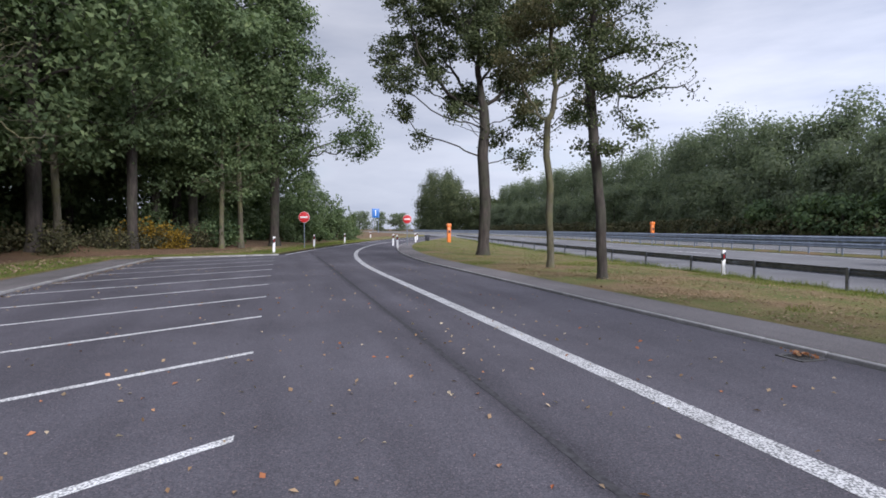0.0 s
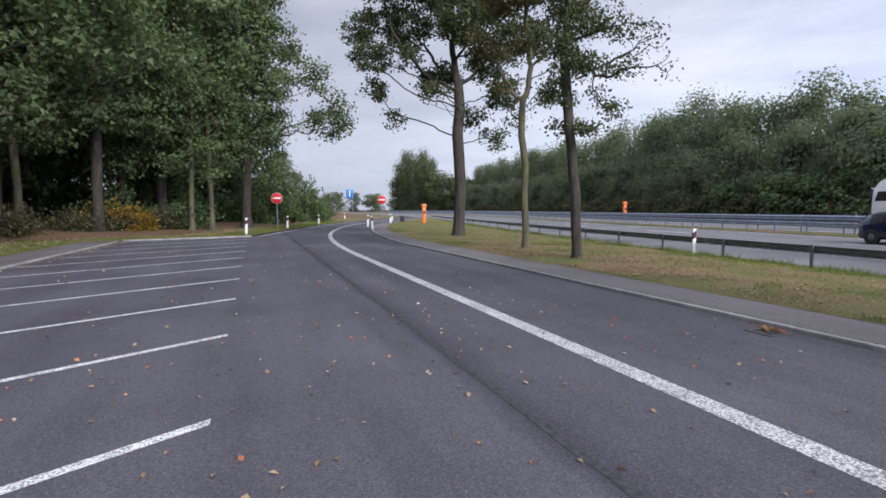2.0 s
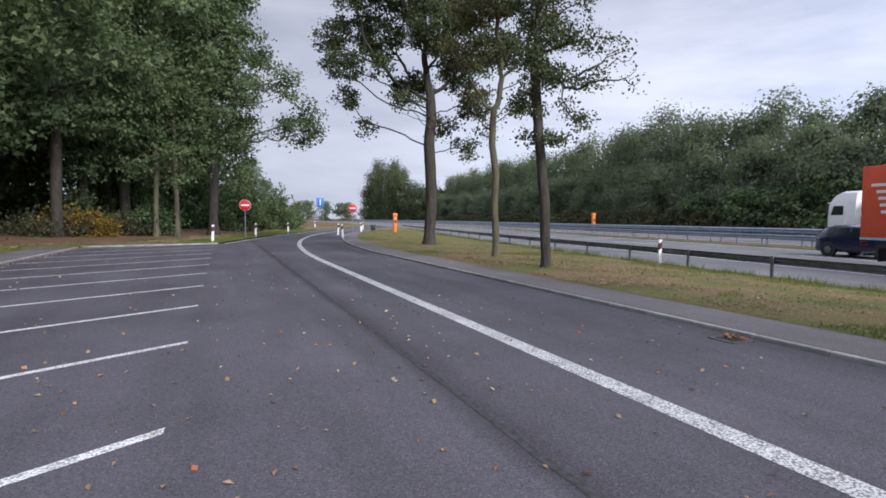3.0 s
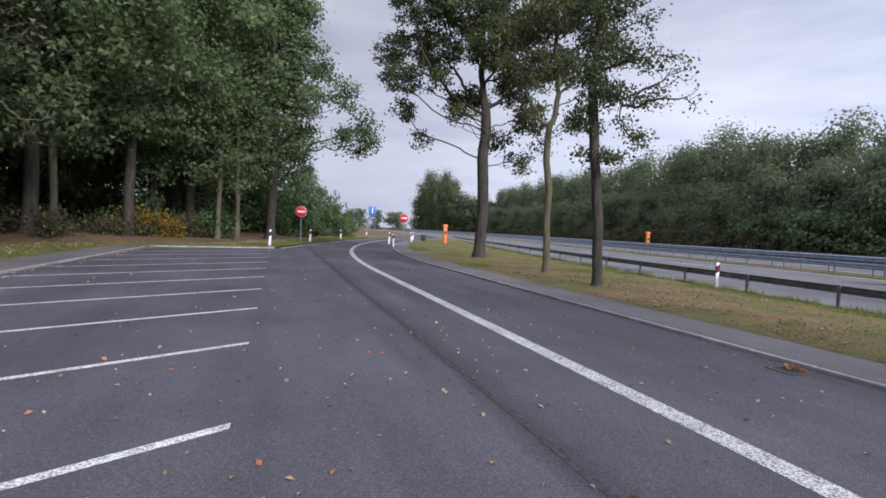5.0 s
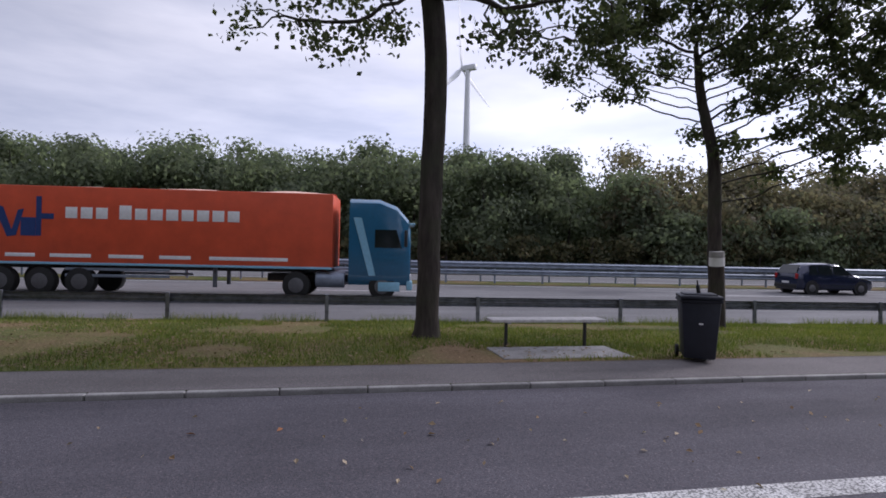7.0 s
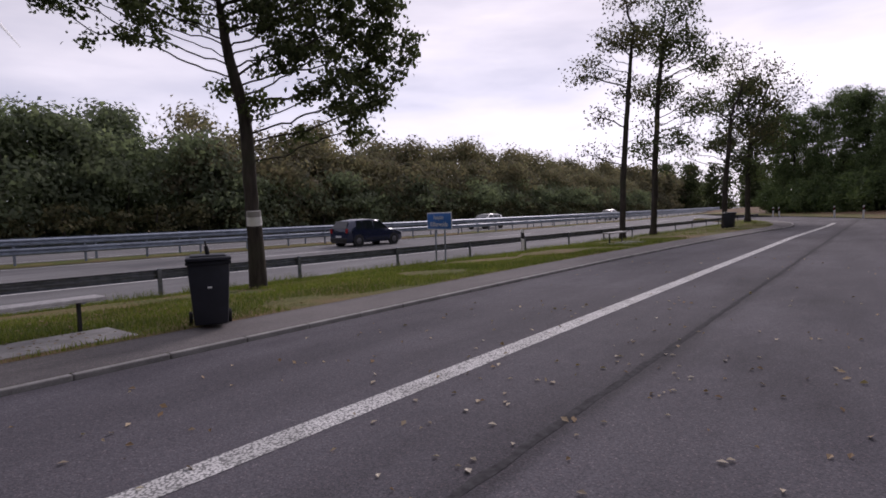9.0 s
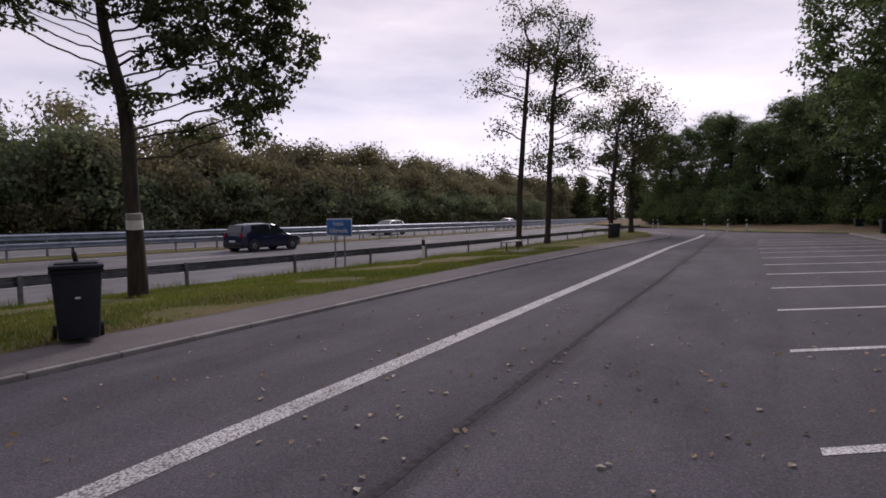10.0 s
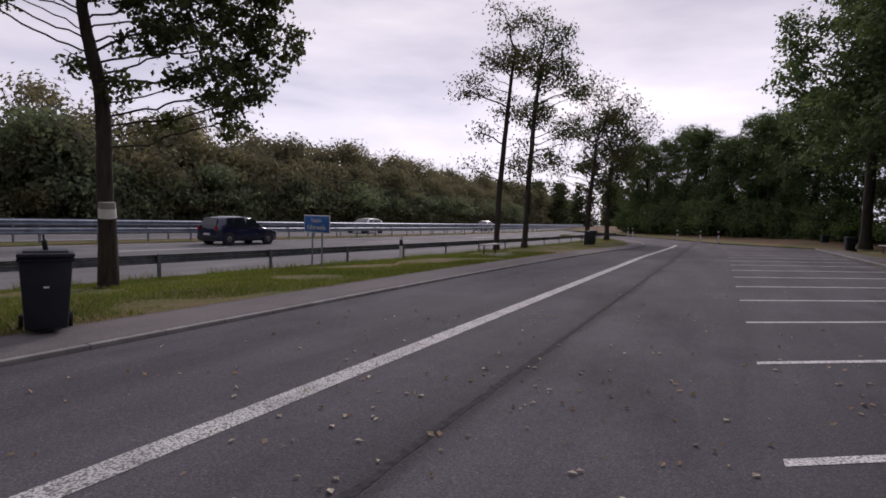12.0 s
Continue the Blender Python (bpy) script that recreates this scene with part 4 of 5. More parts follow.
def wood_height(y):
    """The wood beyond the motorway stands highest past the bend."""
    return 11.2 + 4.0 * min(1, max(0, (y - 27) / 15)) + 3.4 * min(1, max(0, (y - 44) / 24))


far_wood("far_wood", "dense row of young green trees beyond the motorway", row_a, 10.0, 8.0, 5000, 0.34, WOODS_HAZY, 71)
far_wood("far_wood", "taller green trees behind the motorway's tree row", row_b, wood_height, 8.4, 4600, 0.36, WOODS_HAZY, 72, 0.2)
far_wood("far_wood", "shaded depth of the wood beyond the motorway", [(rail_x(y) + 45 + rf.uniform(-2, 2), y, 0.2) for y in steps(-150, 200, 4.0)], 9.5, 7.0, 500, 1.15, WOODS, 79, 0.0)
far_wood("far_wood", "low mixed thicket before the autumn wood", low_c, 6.0, 7.0, 2600, 0.33, WOODS_HAZY, 83, 0.0)
far_wood("far_wood", "rust and green autumn wood beyond the motorway", mid_c, 8.8, 8.4, 3900, 0.36, WOODS_RUST_HAZY, 73)
far_wood("far_wood", "taller autumn trees at the back of the wood", high_c, 12.3, 8.6, 3600, 0.38, WOODS_RUST_HAZY, 84, 0.25)
far_wood("far_wood", "dark wood following the motorway's bend", [(rail_x(y) + 34 + rf.uniform(-2, 8), y, 0.0) for y in steps(-340, -150, 3.2)], 13.0, 8.0, 1400, 0.85, WOODS_RUST_HAZY, 80)
shr = [(rail_x(y) + 30.6 + rf.uniform(-0.5, 0.8), y, 0.0) for y in steps(-150, 190, 3.0)]
far_wood("far_shrubs", "low brown and green shrubs along the far carriageway", shr, 3.0, 3.4, 560, 0.32, OAK_BROWN, 74, 0.0)
edge = [(rail_x(y) + 36 + rf.uniform(0, 11), y, -0.3) for y in steps(205, 305, 4.5)]
far_wood("far_wood", "distant rounded clump of dark trees beside the motorway", edge, lambda y: 14 + 18 * math.exp(-((y - 276) / 32) ** 2), 12, 3600, 0.62, OAK, 75)
back = [(-60 + k * 9 + rf.uniform(-3, 3), 330 + rf.uniform(-10, 25), -0.5) for k in range(34)] + [(-40 + k * 9 + rf.uniform(-3, 3), -260 + rf.uniform(-20, 20), -0.5) for k in range(30)]
belt = [(-6 + k * 4.2 + rf.uniform(-2, 2), -232 + rf.uniform(-12, 12), -0.4) for k in range(22)]
far_wood("far_wood", "distant belt of trees closing the motorway's bend", belt, 18, 10, 1600, 0.9, OAK, 85, 0.0)
far_wood("far_wood", "low line of distant trees on the horizon", back, 13, 11, 1000, 1.0, WOODS_HAZY, 76)
deep = [(left_x(y) - rf.uniform(9, 15) - k * 7, y + rf.uniform(-3, 3), 0.5) for k in range(3) for y in (58, 63, 68, 73, 78)]
far_wood("far_wood", "shaded thicket filling the wood beside the exit road", deep, lambda y: 13 - 0.3 * (y - 55), 8, 3200, 0.38, WOODS, 81, 0.0)
light = [(rail_x(y) + 30.8, y, 0.0) for y in (33, 36.5, 41, 44, 52)]
far_wood("far_shrubs", "light green leafy shrubs before the far wood", light, 5.2, 5.0, 1500, 0.34, BUSH, 82, 0.0)
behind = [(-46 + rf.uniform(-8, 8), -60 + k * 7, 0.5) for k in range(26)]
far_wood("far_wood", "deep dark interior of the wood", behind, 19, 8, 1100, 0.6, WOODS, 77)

# ---- guard rails ----
BEAM = [(0.0, 0.155), (0.03, 0.135), (0.08, 0.10), (0.08, 0.06), (0.03, 0.02), (0.03, -0.02), (0.08, -0.06), (0.08, -0.10), (0.03, -0.135), (0.0, -0.155)]


def beam_mesh(name, ys, off, zc, flip, material, parent, zfun, k=1.0):
    prof = [(a * flip, b * k) for a, b in BEAM] + [((a - 0.008) * flip, b * k) for a, b in reversed(BEAM)]
    vs, fs, n = [], [], len(prof)
    for y in ys:
        for a, b in prof:
            vs.append((rail_x(y) + off + a, y, zfun(y) + zc + b))
    for i in range(len(ys) - 1):
        for a in range(n):
            b = (a + 1) % n
            fs.append((i * n + a, i * n + b, (i + 1) * n + b, (i + 1) * n + a))
    fs.append(tuple(range(n)))
    return mesh_ob(name, vs, fs, material, parent)


def guard_rail(label, y0, y1, off, base, centres, flip, material, gap, height):
    root = tagged(new("guard_rail"), label, "guard rail", group="guard rails")
    for zc in centres:
        beam_mesh("beam", steps(y0, y1, 2.0), off, zc, flip, material, root, lambda y: base, 0.78 if len(centres) == 1 else 1.0)
    bm = bmesh.new()
    add_box(bm, (0, 0, height / 2 - 0.1), (0.055, 0.10, height + 0.2), 0.006)
    add_box(bm, (0.03 * flip, 0, height - 0.16), (0.05, 0.07, 0.24), 0.004)
    first = None
    y = y0 + 0.5
    while y < y1:
        m = Matrix.Translation((rail_x(y) + off - 0.055 * flip, y, base))
        if first is None:
            first = part("post", bm, material, root)
            first.matrix_basis = m
        else:
            share(first, "post", root, m)
        y += gap
    return root


guard_rail("low weathered steel guard rail between verge and motorway", -75.5, 105, 0.0, -0.30, (0.6,), 1, STEEL_DARK, 4.0, 0.75)
guard_rail("double-height galvanised guard rail along the median", -160, 240, 15.0, -0.08, (0.62, 1.03), -1, STEEL, 2.66, 1.2)
guard_rail("double-height galvanised guard rail on the median's far side", -160, 240, 16.6, -0.06, (0.62, 1.03), 1, STEEL, 4.0, 1.2)

# ---- kerbs ----


def kerb_run(name, label, xf, ys, side):
    root = tagged(new(name), label, "kerb", kind="structure")
    bm = bmesh.new()
    add_box(bm, (0, 0, 0), (0.10, 0.99, 0.24), 0.016)
    first = None
    for y in ys:
        s = (xf(y + 0.5) - xf(y - 0.5))
        m = Matrix.Translation((xf(y) + 0.09 * side, y, -0.064 + 0.0012 * math.sin(y * 7.3))) @ Matrix.Rotation(-math.atan(s), 4, "Z") @ Matrix.Diagonal((1, math.hypot(1, s), 1, 1))
        if first is None:
            first = part("kerbstone", bm, CONCRETE, root)
            first.matrix_basis = m
        else:
            share(first, "kerbstone", root, m)
    return root


kerb_run("trim_kerb", "low concrete kerb with joints between lane and footpath", kerb_x, steps(-60, 70, 1.0), 1)
kerb_run("trim_kerb_left", "concrete kerb edging the parking bays", left_x, steps(-53.5, 33.5, 1.0), -1)
bm = bmesh.new()
add_box(bm, (0, 0, 0), (0.985, 0.17, 0.26), 0.018)
end_kerb = tagged(new("trim_kerb_end"), "concrete kerb closing the parking bays", "kerb", kind="structure")
first = None
for i in range(7):
    f = (i + 0.5) / 7
    m = Matrix.Translation((-6.8 + 6.6 * f, 34 + 2.5 * f + 0.08, -0.05)) @ Matrix.Rotation(math.atan2(2.5, 6.6), 4, "Z")
    if first is None:
        first = part("kerbstone", bm, CONCRETE, end_kerb)
        first.matrix_basis = m
    else:
        share(first, "kerbstone", end_kerb, m)
# ---- delineator posts, signs ----


def delineator(label, band=BLACK):
    root = tagged(new("delineator_post"), label, "post", group="delineator posts")
    for nm, z0, h, grow_by, stuff, lab in (("body", -0.1, 0.76, 0.0, WHITE, ""), ("band", 0.66, 0.27, 0.004, band, "slanting dark band"), ("cap", 0.93, 0.12, 0.0, WHITE, "")):
        bm = bmesh.new()
        w, d = 0.075 + grow_by, 0.055 + grow_by
        ring = [(-w, -d), (w, -d), (0.03, d), (-0.03, d)]
        tilt = lambda x, z: z + (x * 0.55 if 0 < z < 1.0 else 0)
        lo = [bm.verts.new((x, y, tilt(x, z0))) for x, y in ring]
        hi = [bm.verts.new((x, y, tilt(x, z0 + h))) for x, y in ring]
        bm.faces.new(lo)
        bm.faces.new(hi[::-1])
        for k in range(4):
            bm.faces.new((lo[k], hi[k], hi[(k + 1) % 4], lo[(k + 1) % 4]))
        made = part(nm, bm, stuff, root, lab)
        if nm == "band":
            box_part("reflector", (0, -0.062, 0.79), (0.05, 0.012, 0.15), LAMP_RED, made, 0.003)
    return root


dp = delineator("white delineator post with a slanting black band on the grass")
dp_spots = [(-0.5, 37.4), (2.6, 48.5), (6.6, 62.0), (9.2, 45.8), (10.4, 54.0), (15.0, 64.0), (18.5, 78.0), (14.0, 92.0), (0.14, -59.0), (1.8, -61.3), (4.0, -63.7), (9.6, -73), (10.6, -75.5)]
for i, (x, y) in enumerate(dp_spots):
    z = 0.1 if x < 5 else max(-0.3, ground_at(x, y))
    m = Matrix.Translation((x, y, z)) @ Matrix.Rotation(radians(rf.uniform(-3, 3)), 4, "X") @ Matrix.Rotation(radians(rf.uniform(-4, 4)), 4, "Y")
    if y < 0:
        m = m @ Matrix.Rotation(math.pi, 4, "Z")
    if i == 0:
        dp.matrix_basis = m
    else:
        copy_thing(dp, m)
for y in (18.6, -22.5, 68.0):
    copy_thing(dp, Matrix.Translation((rail_x(y) - 0.22, y, -0.28)))["label"] = "white delineator post with a black band beside the guard rail"


def no_entry(label, x, y, z, h):
    root = tagged(new("no_entry_sign"), label, "road sign", group="no entry signs")
    root.matrix_basis = Matrix.Translation((x, y, z)) @ Matrix.Rotation(radians(-8), 4, "Z")
    cyl_part("pole", (0, 0.04, -0.2), (0, 0.04, h + 0.25), 0.03, STEEL, root)
    bm = bmesh.new()
    add_cyl(bm, (0, -0.008, h), (0, 0.008, h), 0.41, n=40, bev=0.003)
    disc = part("disc", bm, RED_SIGN, root, "round red plate", smooth=True)
    box_part("bar", (0, -0.012, h), (0.58, 0.012, 0.125), WHITE, disc, 0.003)
    bm = bmesh.new()
    add_cyl(bm, (0, 0.010, h), (0, 0.014, h), 0.425, n=40)
    part("rim", bm, WHITE, root, smooth=True)
    box_part("clamp", (0, 0.03, h), (0.09, 0.03, 0.05), STEEL, root, 0.004)


no_entry("round red no entry sign on a steel pole by the exit", 1.7, 45.5, 0.2, 2.35)
no_entry("round red no entry sign on a steel pole on the island", 11.6, 53.0, 0.05, 2.5)


def text_part(words, size, x, z, parent, material):
    cu = bpy.data.curves.new("lettering", "FONT")
    cu.body, cu.size, cu.align_x, cu.extrude = words, size, "CENTER", 0.002
    tmp = bpy.data.objects.new("lettering", cu)
    scene.collection.objects.link(tmp)
    me = bpy.data.meshes.new_from_object(tmp.evaluated_get(bpy.context.evaluated_depsgraph_get()))
    bpy.data.objects.remove(tmp)
    me.materials.clear()
    me.materials.append(material)
    ob = new("lettering", me)
    ob.parent = parent
    ob.matrix_basis = Matrix.Translation((x, -0.022, z)) @ Matrix.Rotation(radians(90), 4, "X")
    return ob


blue = tagged(new("blue_sign"), "blue rectangular rest area sign with white lettering on two posts", "road sign")
blue.matrix_basis = Matrix.Translation((12.75, -16.2, -0.1)) @ Matrix.Rotation(radians(180 - 20), 4, "Z")
for sx in (-0.32, 0.32):
    cyl_part("post", (sx, 0.03, -0.3), (sx, 0.03, 1.65), 0.03, STEEL, blue)
plate = box_part("plate", (0, 0, 1.43), (1.62, 0.02, 0.56), BLUE_SIGN, blue, 0.006)
box_part("border", (0, 0.004, 1.43), (1.68, 0.016, 0.62), WHITE, blue, 0.006)
text_part("Rastplatz", 0.19, 0, 1.50, plate, WHITE)
text_part("Kälberweide", 0.24, 0, 1.24, plate, WHITE)

far_blue = tagged(new("blue_sign"), "large blue motorway sign far along the road", "road sign")
far_blue.matrix_basis = Matrix.Translation((22.6, 140, -0.4)) @ Matrix.Scale(0.75, 4)
for sx in (-0.9, 0.9):
    cyl_part("post", (sx, 0.05, -0.2), (sx, 0.05, 9.2), 0.09, STEEL, far_blue)
box_part("plate", (0, 0, 7.9), (2.5, 0.04, 3.0), BLUE_SIGN, far_blue, 0.01)
box_part("stripe", (0, -0.03, 7.9), (0.25, 0.02, 2.0), WHITE, far_blue, 0.004)


def emergency_phone(label, x, y, z):
    root = tagged(new("emergency_phone"), label, "emergency phone", group="emergency phones")
    root.matrix_basis = Matrix.Translation((x, y, z)) @ Matrix.Scale(1.2, 4)
    box_part("pillar", (0, 0, 0.8), (0.34, 0.30, 1.6), ORANGE, root, 0.03)
    box_part("head", (0, 0, 1.78), (0.46, 0.36, 0.34), ORANGE, root, 0.06)
    box_part("panel", (0, -0.155, 1.15), (0.22, 0.02, 0.30), BLACK, root, 0.005)
    box_part("foot", (0, 0, -0.05), (0.7, 0.6, 0.14), CONCRETE, root, 0.01)


emergency_phone("orange emergency telephone pillar on the verge", 19.2, 64.5, -0.1)
emergency_phone("orange emergency telephone pillar beyond the motorway", 47.5, 64.5, 0.15)

# ---- bins, benches ----


def wheelie_bin(label):
    root = tagged(new("wheelie_bin"), label, "bin", group="wheelie bins")
    bm = bmesh.new()
    add_box(bm, (0, 0, 0.50), (0.56, 0.62, 0.88), 0.03, taper=(0.80, 0.78))
    add_box(bm, (0, 0, 0.945), (0.60, 0.68, 0.05), 0.015)
    part("body", bm, BIN_GREY, root, smooth=True)
    bm = bmesh.new()
    add_box(bm, (0, 0.02, 1.0), (0.60, 0.74, 0.05), 0.02)
    add_box(bm, (0, 0.0, 1.03), (0.48, 0.52, 0.04), 0.018)
    lid = part("lid", bm, BIN_GREY, root, smooth=True)
    cyl_part("handle", (-0.24, -0.37, 0.98), (0.24, -0.37, 0.98), 0.018, BIN_GREY, lid)
    cyl_part("axle", (-0.27, -0.27, 0.10), (0.27, -0.27, 0.10), 0.012, STEEL, root)
    for sx in (-0.27, 0.27):
        cyl_part("wheel", (sx - 0.025, -0.27, 0.10), (sx + 0.025, -0.27, 0.10), 0.10, RUBBER, root, n=20, bev=0.01)
    box_part("label_plate", (0.0, 0.302, 0.60), (0.06, 0.01, 0.025), WHITE, root, 0.002)
    return root


wb = wheelie_bin("dark anthracite wheelie bin standing beside the footpath")
wb.matrix_basis = Matrix.Translation((7.82, -4.67, 0.055)) @ Matrix.Rotation(radians(62), 4, "Z")
for x, y, a in ((18.2, 71.0, 80), (8.15, -40.4, 80), (-8.6, -51.0, -80), (-8.3, -60.0, -80)):
    copy_thing(wb, Matrix.Translation((x, y, 0.052 if y < 50 else -0.25)) @ Matrix.Rotation(radians(a), 4, "Z"))
bag = tagged(new("bottle"), "dark bottle lying on the bin's lid", "bottle")
bag.matrix_basis = Matrix.Translation((7.82, -4.67, 1.1))
cyl_part("body", (0, 0, 0), (0, 0.02, 0.13), 0.03, BLACK, bag, n=12, bev=0.006)
cyl_part("neck", (0, 0.02, 0.13), (0, 0.03, 0.2), 0.012, BLACK, bag, n=10)


def bench(label):
    root = tagged(new("bench"), label, "bench", group="benches")
    for k in range(3):
        box_part("board", (-0.14 + 0.14 * k, 0, 0.46), (0.125, 2.05, 0.05), WOOD_GREY, root, 0.008)
    for sy in (-0.72, 0.72):
        box_part("leg", (0, sy, 0.17), (0.05, 0.05, 0.54), BLACK, root, 0.006)
        box_part("bracket", (0, sy, 0.425), (0.40, 0.06, 0.02), STEEL_DARK, root, 0.004)
    return root


be = bench("backless bench with weathered grey boards on steel legs")
be.matrix_basis = Matrix.Translation((9.2, -2.72, 0.06))
slab_of = [(8.55, -2.85)]
copy_thing(be, Matrix.Translation((9.6, -24.8, 0.05)))
copy_thing(be, Matrix.Translation((-9.6, -45.0, 0.2)) @ Matrix.Rotation(radians(8), 4, "Z"))
copy_thing(be, Matrix.Translation((-10.6, -44.6, 0.5)) @ Matrix.Rotation(radians(8), 4, "Z"))["label"] = "plain grey wooden picnic table at the lawn's edge"
for x, y, w, l in ((8.65, -2.72, 1.0, 2.15), (9.1, -24.8, 1.0, 2.2)):
    tagged(box_part("concrete_slab", (x, y, 0.028), (w, l, 0.08), CONCRETE, None, 0.012), "flat pale concrete slab before the bench", "slab", group="slabs before benches")

# sleeve on the leaning oak
sl = tagged(new("trunk_sleeve"), "grey sleeve with a white reflective band round the oak's trunk", "sleeve")
sl.matrix_basis = Matrix.Translation((12.30, -8.42, 0.0))
bm = bmesh.new()
add_cyl(bm, (0, 0, -0.1), (-0.06, 0.06, 1.45), 0.225, 0.175, 18)
part("wrap", bm, BARK, sl, smooth=True)
bm = bmesh.new()
add_cyl(bm, (-0.06, 0.06, 1.45), (-0.08, 0.08, 1.66), 0.18, 0.176, 18)
part("band", bm, WHITE, sl, "white reflective band", smooth=True)
bm = bmesh.new()
add_cyl(bm, (-0.08, 0.08, 1.66), (-0.09, 0.09, 1.80), 0.176, 0.17, 18)
part("cap_band", bm, BAND_GREY, sl, smooth=True)

# drain with a heap of orange leaves
dr = tagged(new("drain_grate"), "cast iron road drain at the kerb half covered by leaves", "drain")
dr.matrix_basis = Matrix.Translation((6.3, 5.55, 0.0)) @ Matrix.Scale(0.8, 4)
bm = bmesh.new()
for sx, sy, w, l in ((-0.23, 0, 0.05, 0.5), (0.23, 0, 0.05, 0.5), (0, -0.23, 0.5, 0.05), (0, 0.23, 0.5, 0.05)):
    add_box(bm, (sx, sy, 0.006), (w, l, 0.02), 0.003)
part("frame", bm, IRON, dr)
for k in range(7):
    box_part("bar", (-0.18 + 0.06 * k, 0, 0.006), (0.028, 0.42, 0.016), IRON, dr, 0.003)
# flat black plate painted as the shade below the bars; no hollow is built
box_part("pit", (0, 0, 0.0005), (0.42, 0.42, 0.003), BLACK, dr, 0)

# ---- fallen leaves and grass ----
rg = np.random.default_rng(3)


def scatter(name, label, xyz, size, material, flat=0.25):
    n = len(xyz)
    d = rg.normal(0, 1, (n, 3)) * np.array([1, 1, flat])
    d /= np.linalg.norm(d, axis=1)[:, None]
    up = np.array([0, 0, 1.0]) + rg.normal(0, flat, (n, 3))
    s = np.cross(d, up)
    s /= np.linalg.norm(s, axis=1)[:, None]
    L = size * rg.uniform(0.6, 1.35, (n, 1))
    c = xyz + np.array([0, 0, 0.012])
    vs = np.stack([c - d * L / 2, c + s * L * 0.32 + [0, 0, 0.008], c + d * L / 2, c - s * L * 0.32 + [0, 0, 0.01]], 1).reshape(-1, 3)
    vs[:, 2] = np.maximum(vs[:, 2], np.repeat(xyz[:, 2], 4) + 0.004)
    ob = mesh_ob(name, vs, np.arange(4 * n).reshape(-1, 4), material)
    return tagged(ob, label, "leaves", kind="stuff")


def on_road(n, x0, x1, y0, y1):
    return np.column_stack([rg.uniform(x0, x1, n), rg.uniform(y0, y1, n), np.full(n, 0.0)])


scatter("fallen_leaves", "scattered dry tan leaves on the asphalt", np.concatenate([on_road(700, -6.5, 6.4, -20, 26), on_road(300, -2, 6, -9, 9)]), 0.058, DRY, 0.4)
scatter("fallen_leaves", "pale dry leaves strewn across the lane", np.concatenate([on_road(85, -3, 4.5, -11, -1.5), on_road(30, 1.0, 3.4, -7, -3)]), 0.06, PALE, 0.08)
scatter("fallen_leaves", "scattered orange leaves on the asphalt", on_road(120, -3, 5.5, 0, 14), 0.065, DRY_RED, 0.4)
n = 1500
yy = rg.uniform(-45, 34, n)
scatter("fallen_leaves", "brown leaves gathered along the bay kerb", np.column_stack([-6.7 + np.abs(rg.normal(0, 0.22, n)), yy, np.zeros(n)]), 0.08, DRY)
n = 34
scatter("leaf_heap", "small heap of orange leaves on the drain", np.column_stack([6.36 + rg.normal(0, 0.06, n), 5.62 + rg.normal(0, 0.09, n), np.abs(rg.normal(0.02, 0.02, n))]), 0.07, DRY_RED, 0.8)
n = 9000
yy = np.concatenate([rg.normal(18, 9, n // 2), rg.uniform(-50, 45, n // 2)])
ff = rg.uniform(0, 0.75, n)
xx = np.array([kerb_x(y) + 1.4 + f * (rail_x(y) - kerb_x(y) - 1.4) for y, f in zip(yy, ff)])
zz = np.array([ground_at(x, y) + 0.03 for x, y in zip(xx, yy)])
scatter("leaf_litter", "dry brown leaves lying in the verge's grass", np.column_stack([xx, yy, zz]), 0.065, DULL, 0.18)
n = 11000
yy = rg.normal(15, 7.5, n)
ff = np.abs(rg.normal(0.18, 0.22, n))
xx = np.array([kerb_x(y) + 1.4 + f * (rail_x(y) - kerb_x(y) - 1.4) for y, f in zip(yy, ff)])
zz = np.array([ground_at(x, y) + 0.02 for x, y in zip(xx, yy)])
scatter("leaf_litter", "thick carpet of dry brown leaves under the oaks", np.column_stack([xx, yy, zz])[(ff < 0.8) & (np.array([noise.noise((x * 0.5, y * 0.5, 6)) for x, y in zip(xx, yy)]) > -0.15)], 0.062, DULL, 0.18)
n = 3600
yy = rg.uniform(4, 60, n)
xx = np.array([left_x(y) - 1.7 - abs(rg.normal(0, 3.0)) for y in yy])
scatter("leaf_litter", "dry brown leaves on the lawn under the wood", np.column_stack([xx, yy, np.full(n, 0.17)]), 0.11, DULL, 0.5)


def blades(name, label, xs, ysb, zs, h, material):
    n = len(xs)
    a = rg.uniform(0, 6.28, n)
    w = np.column_stack([np.cos(a), np.sin(a), np.zeros(n)]) * rg.uniform(0.004, 0.010, (n, 1))
    p = np.column_stack([xs, ysb, zs - 0.01])
    hh = h * rg.uniform(0.4, 1.25, (n, 1))
    tip = p + np.column_stack([rg.normal(0, 0.35, n), rg.normal(0, 0.35, n), np.ones(n)]) * hh
    vs = np.stack([p - w, p + w, tip], 1).reshape(-1, 3)
    return tagged(mesh_ob(name, vs, np.arange(3 * n).reshape(-1, 3), material), label, "grass", kind="stuff")


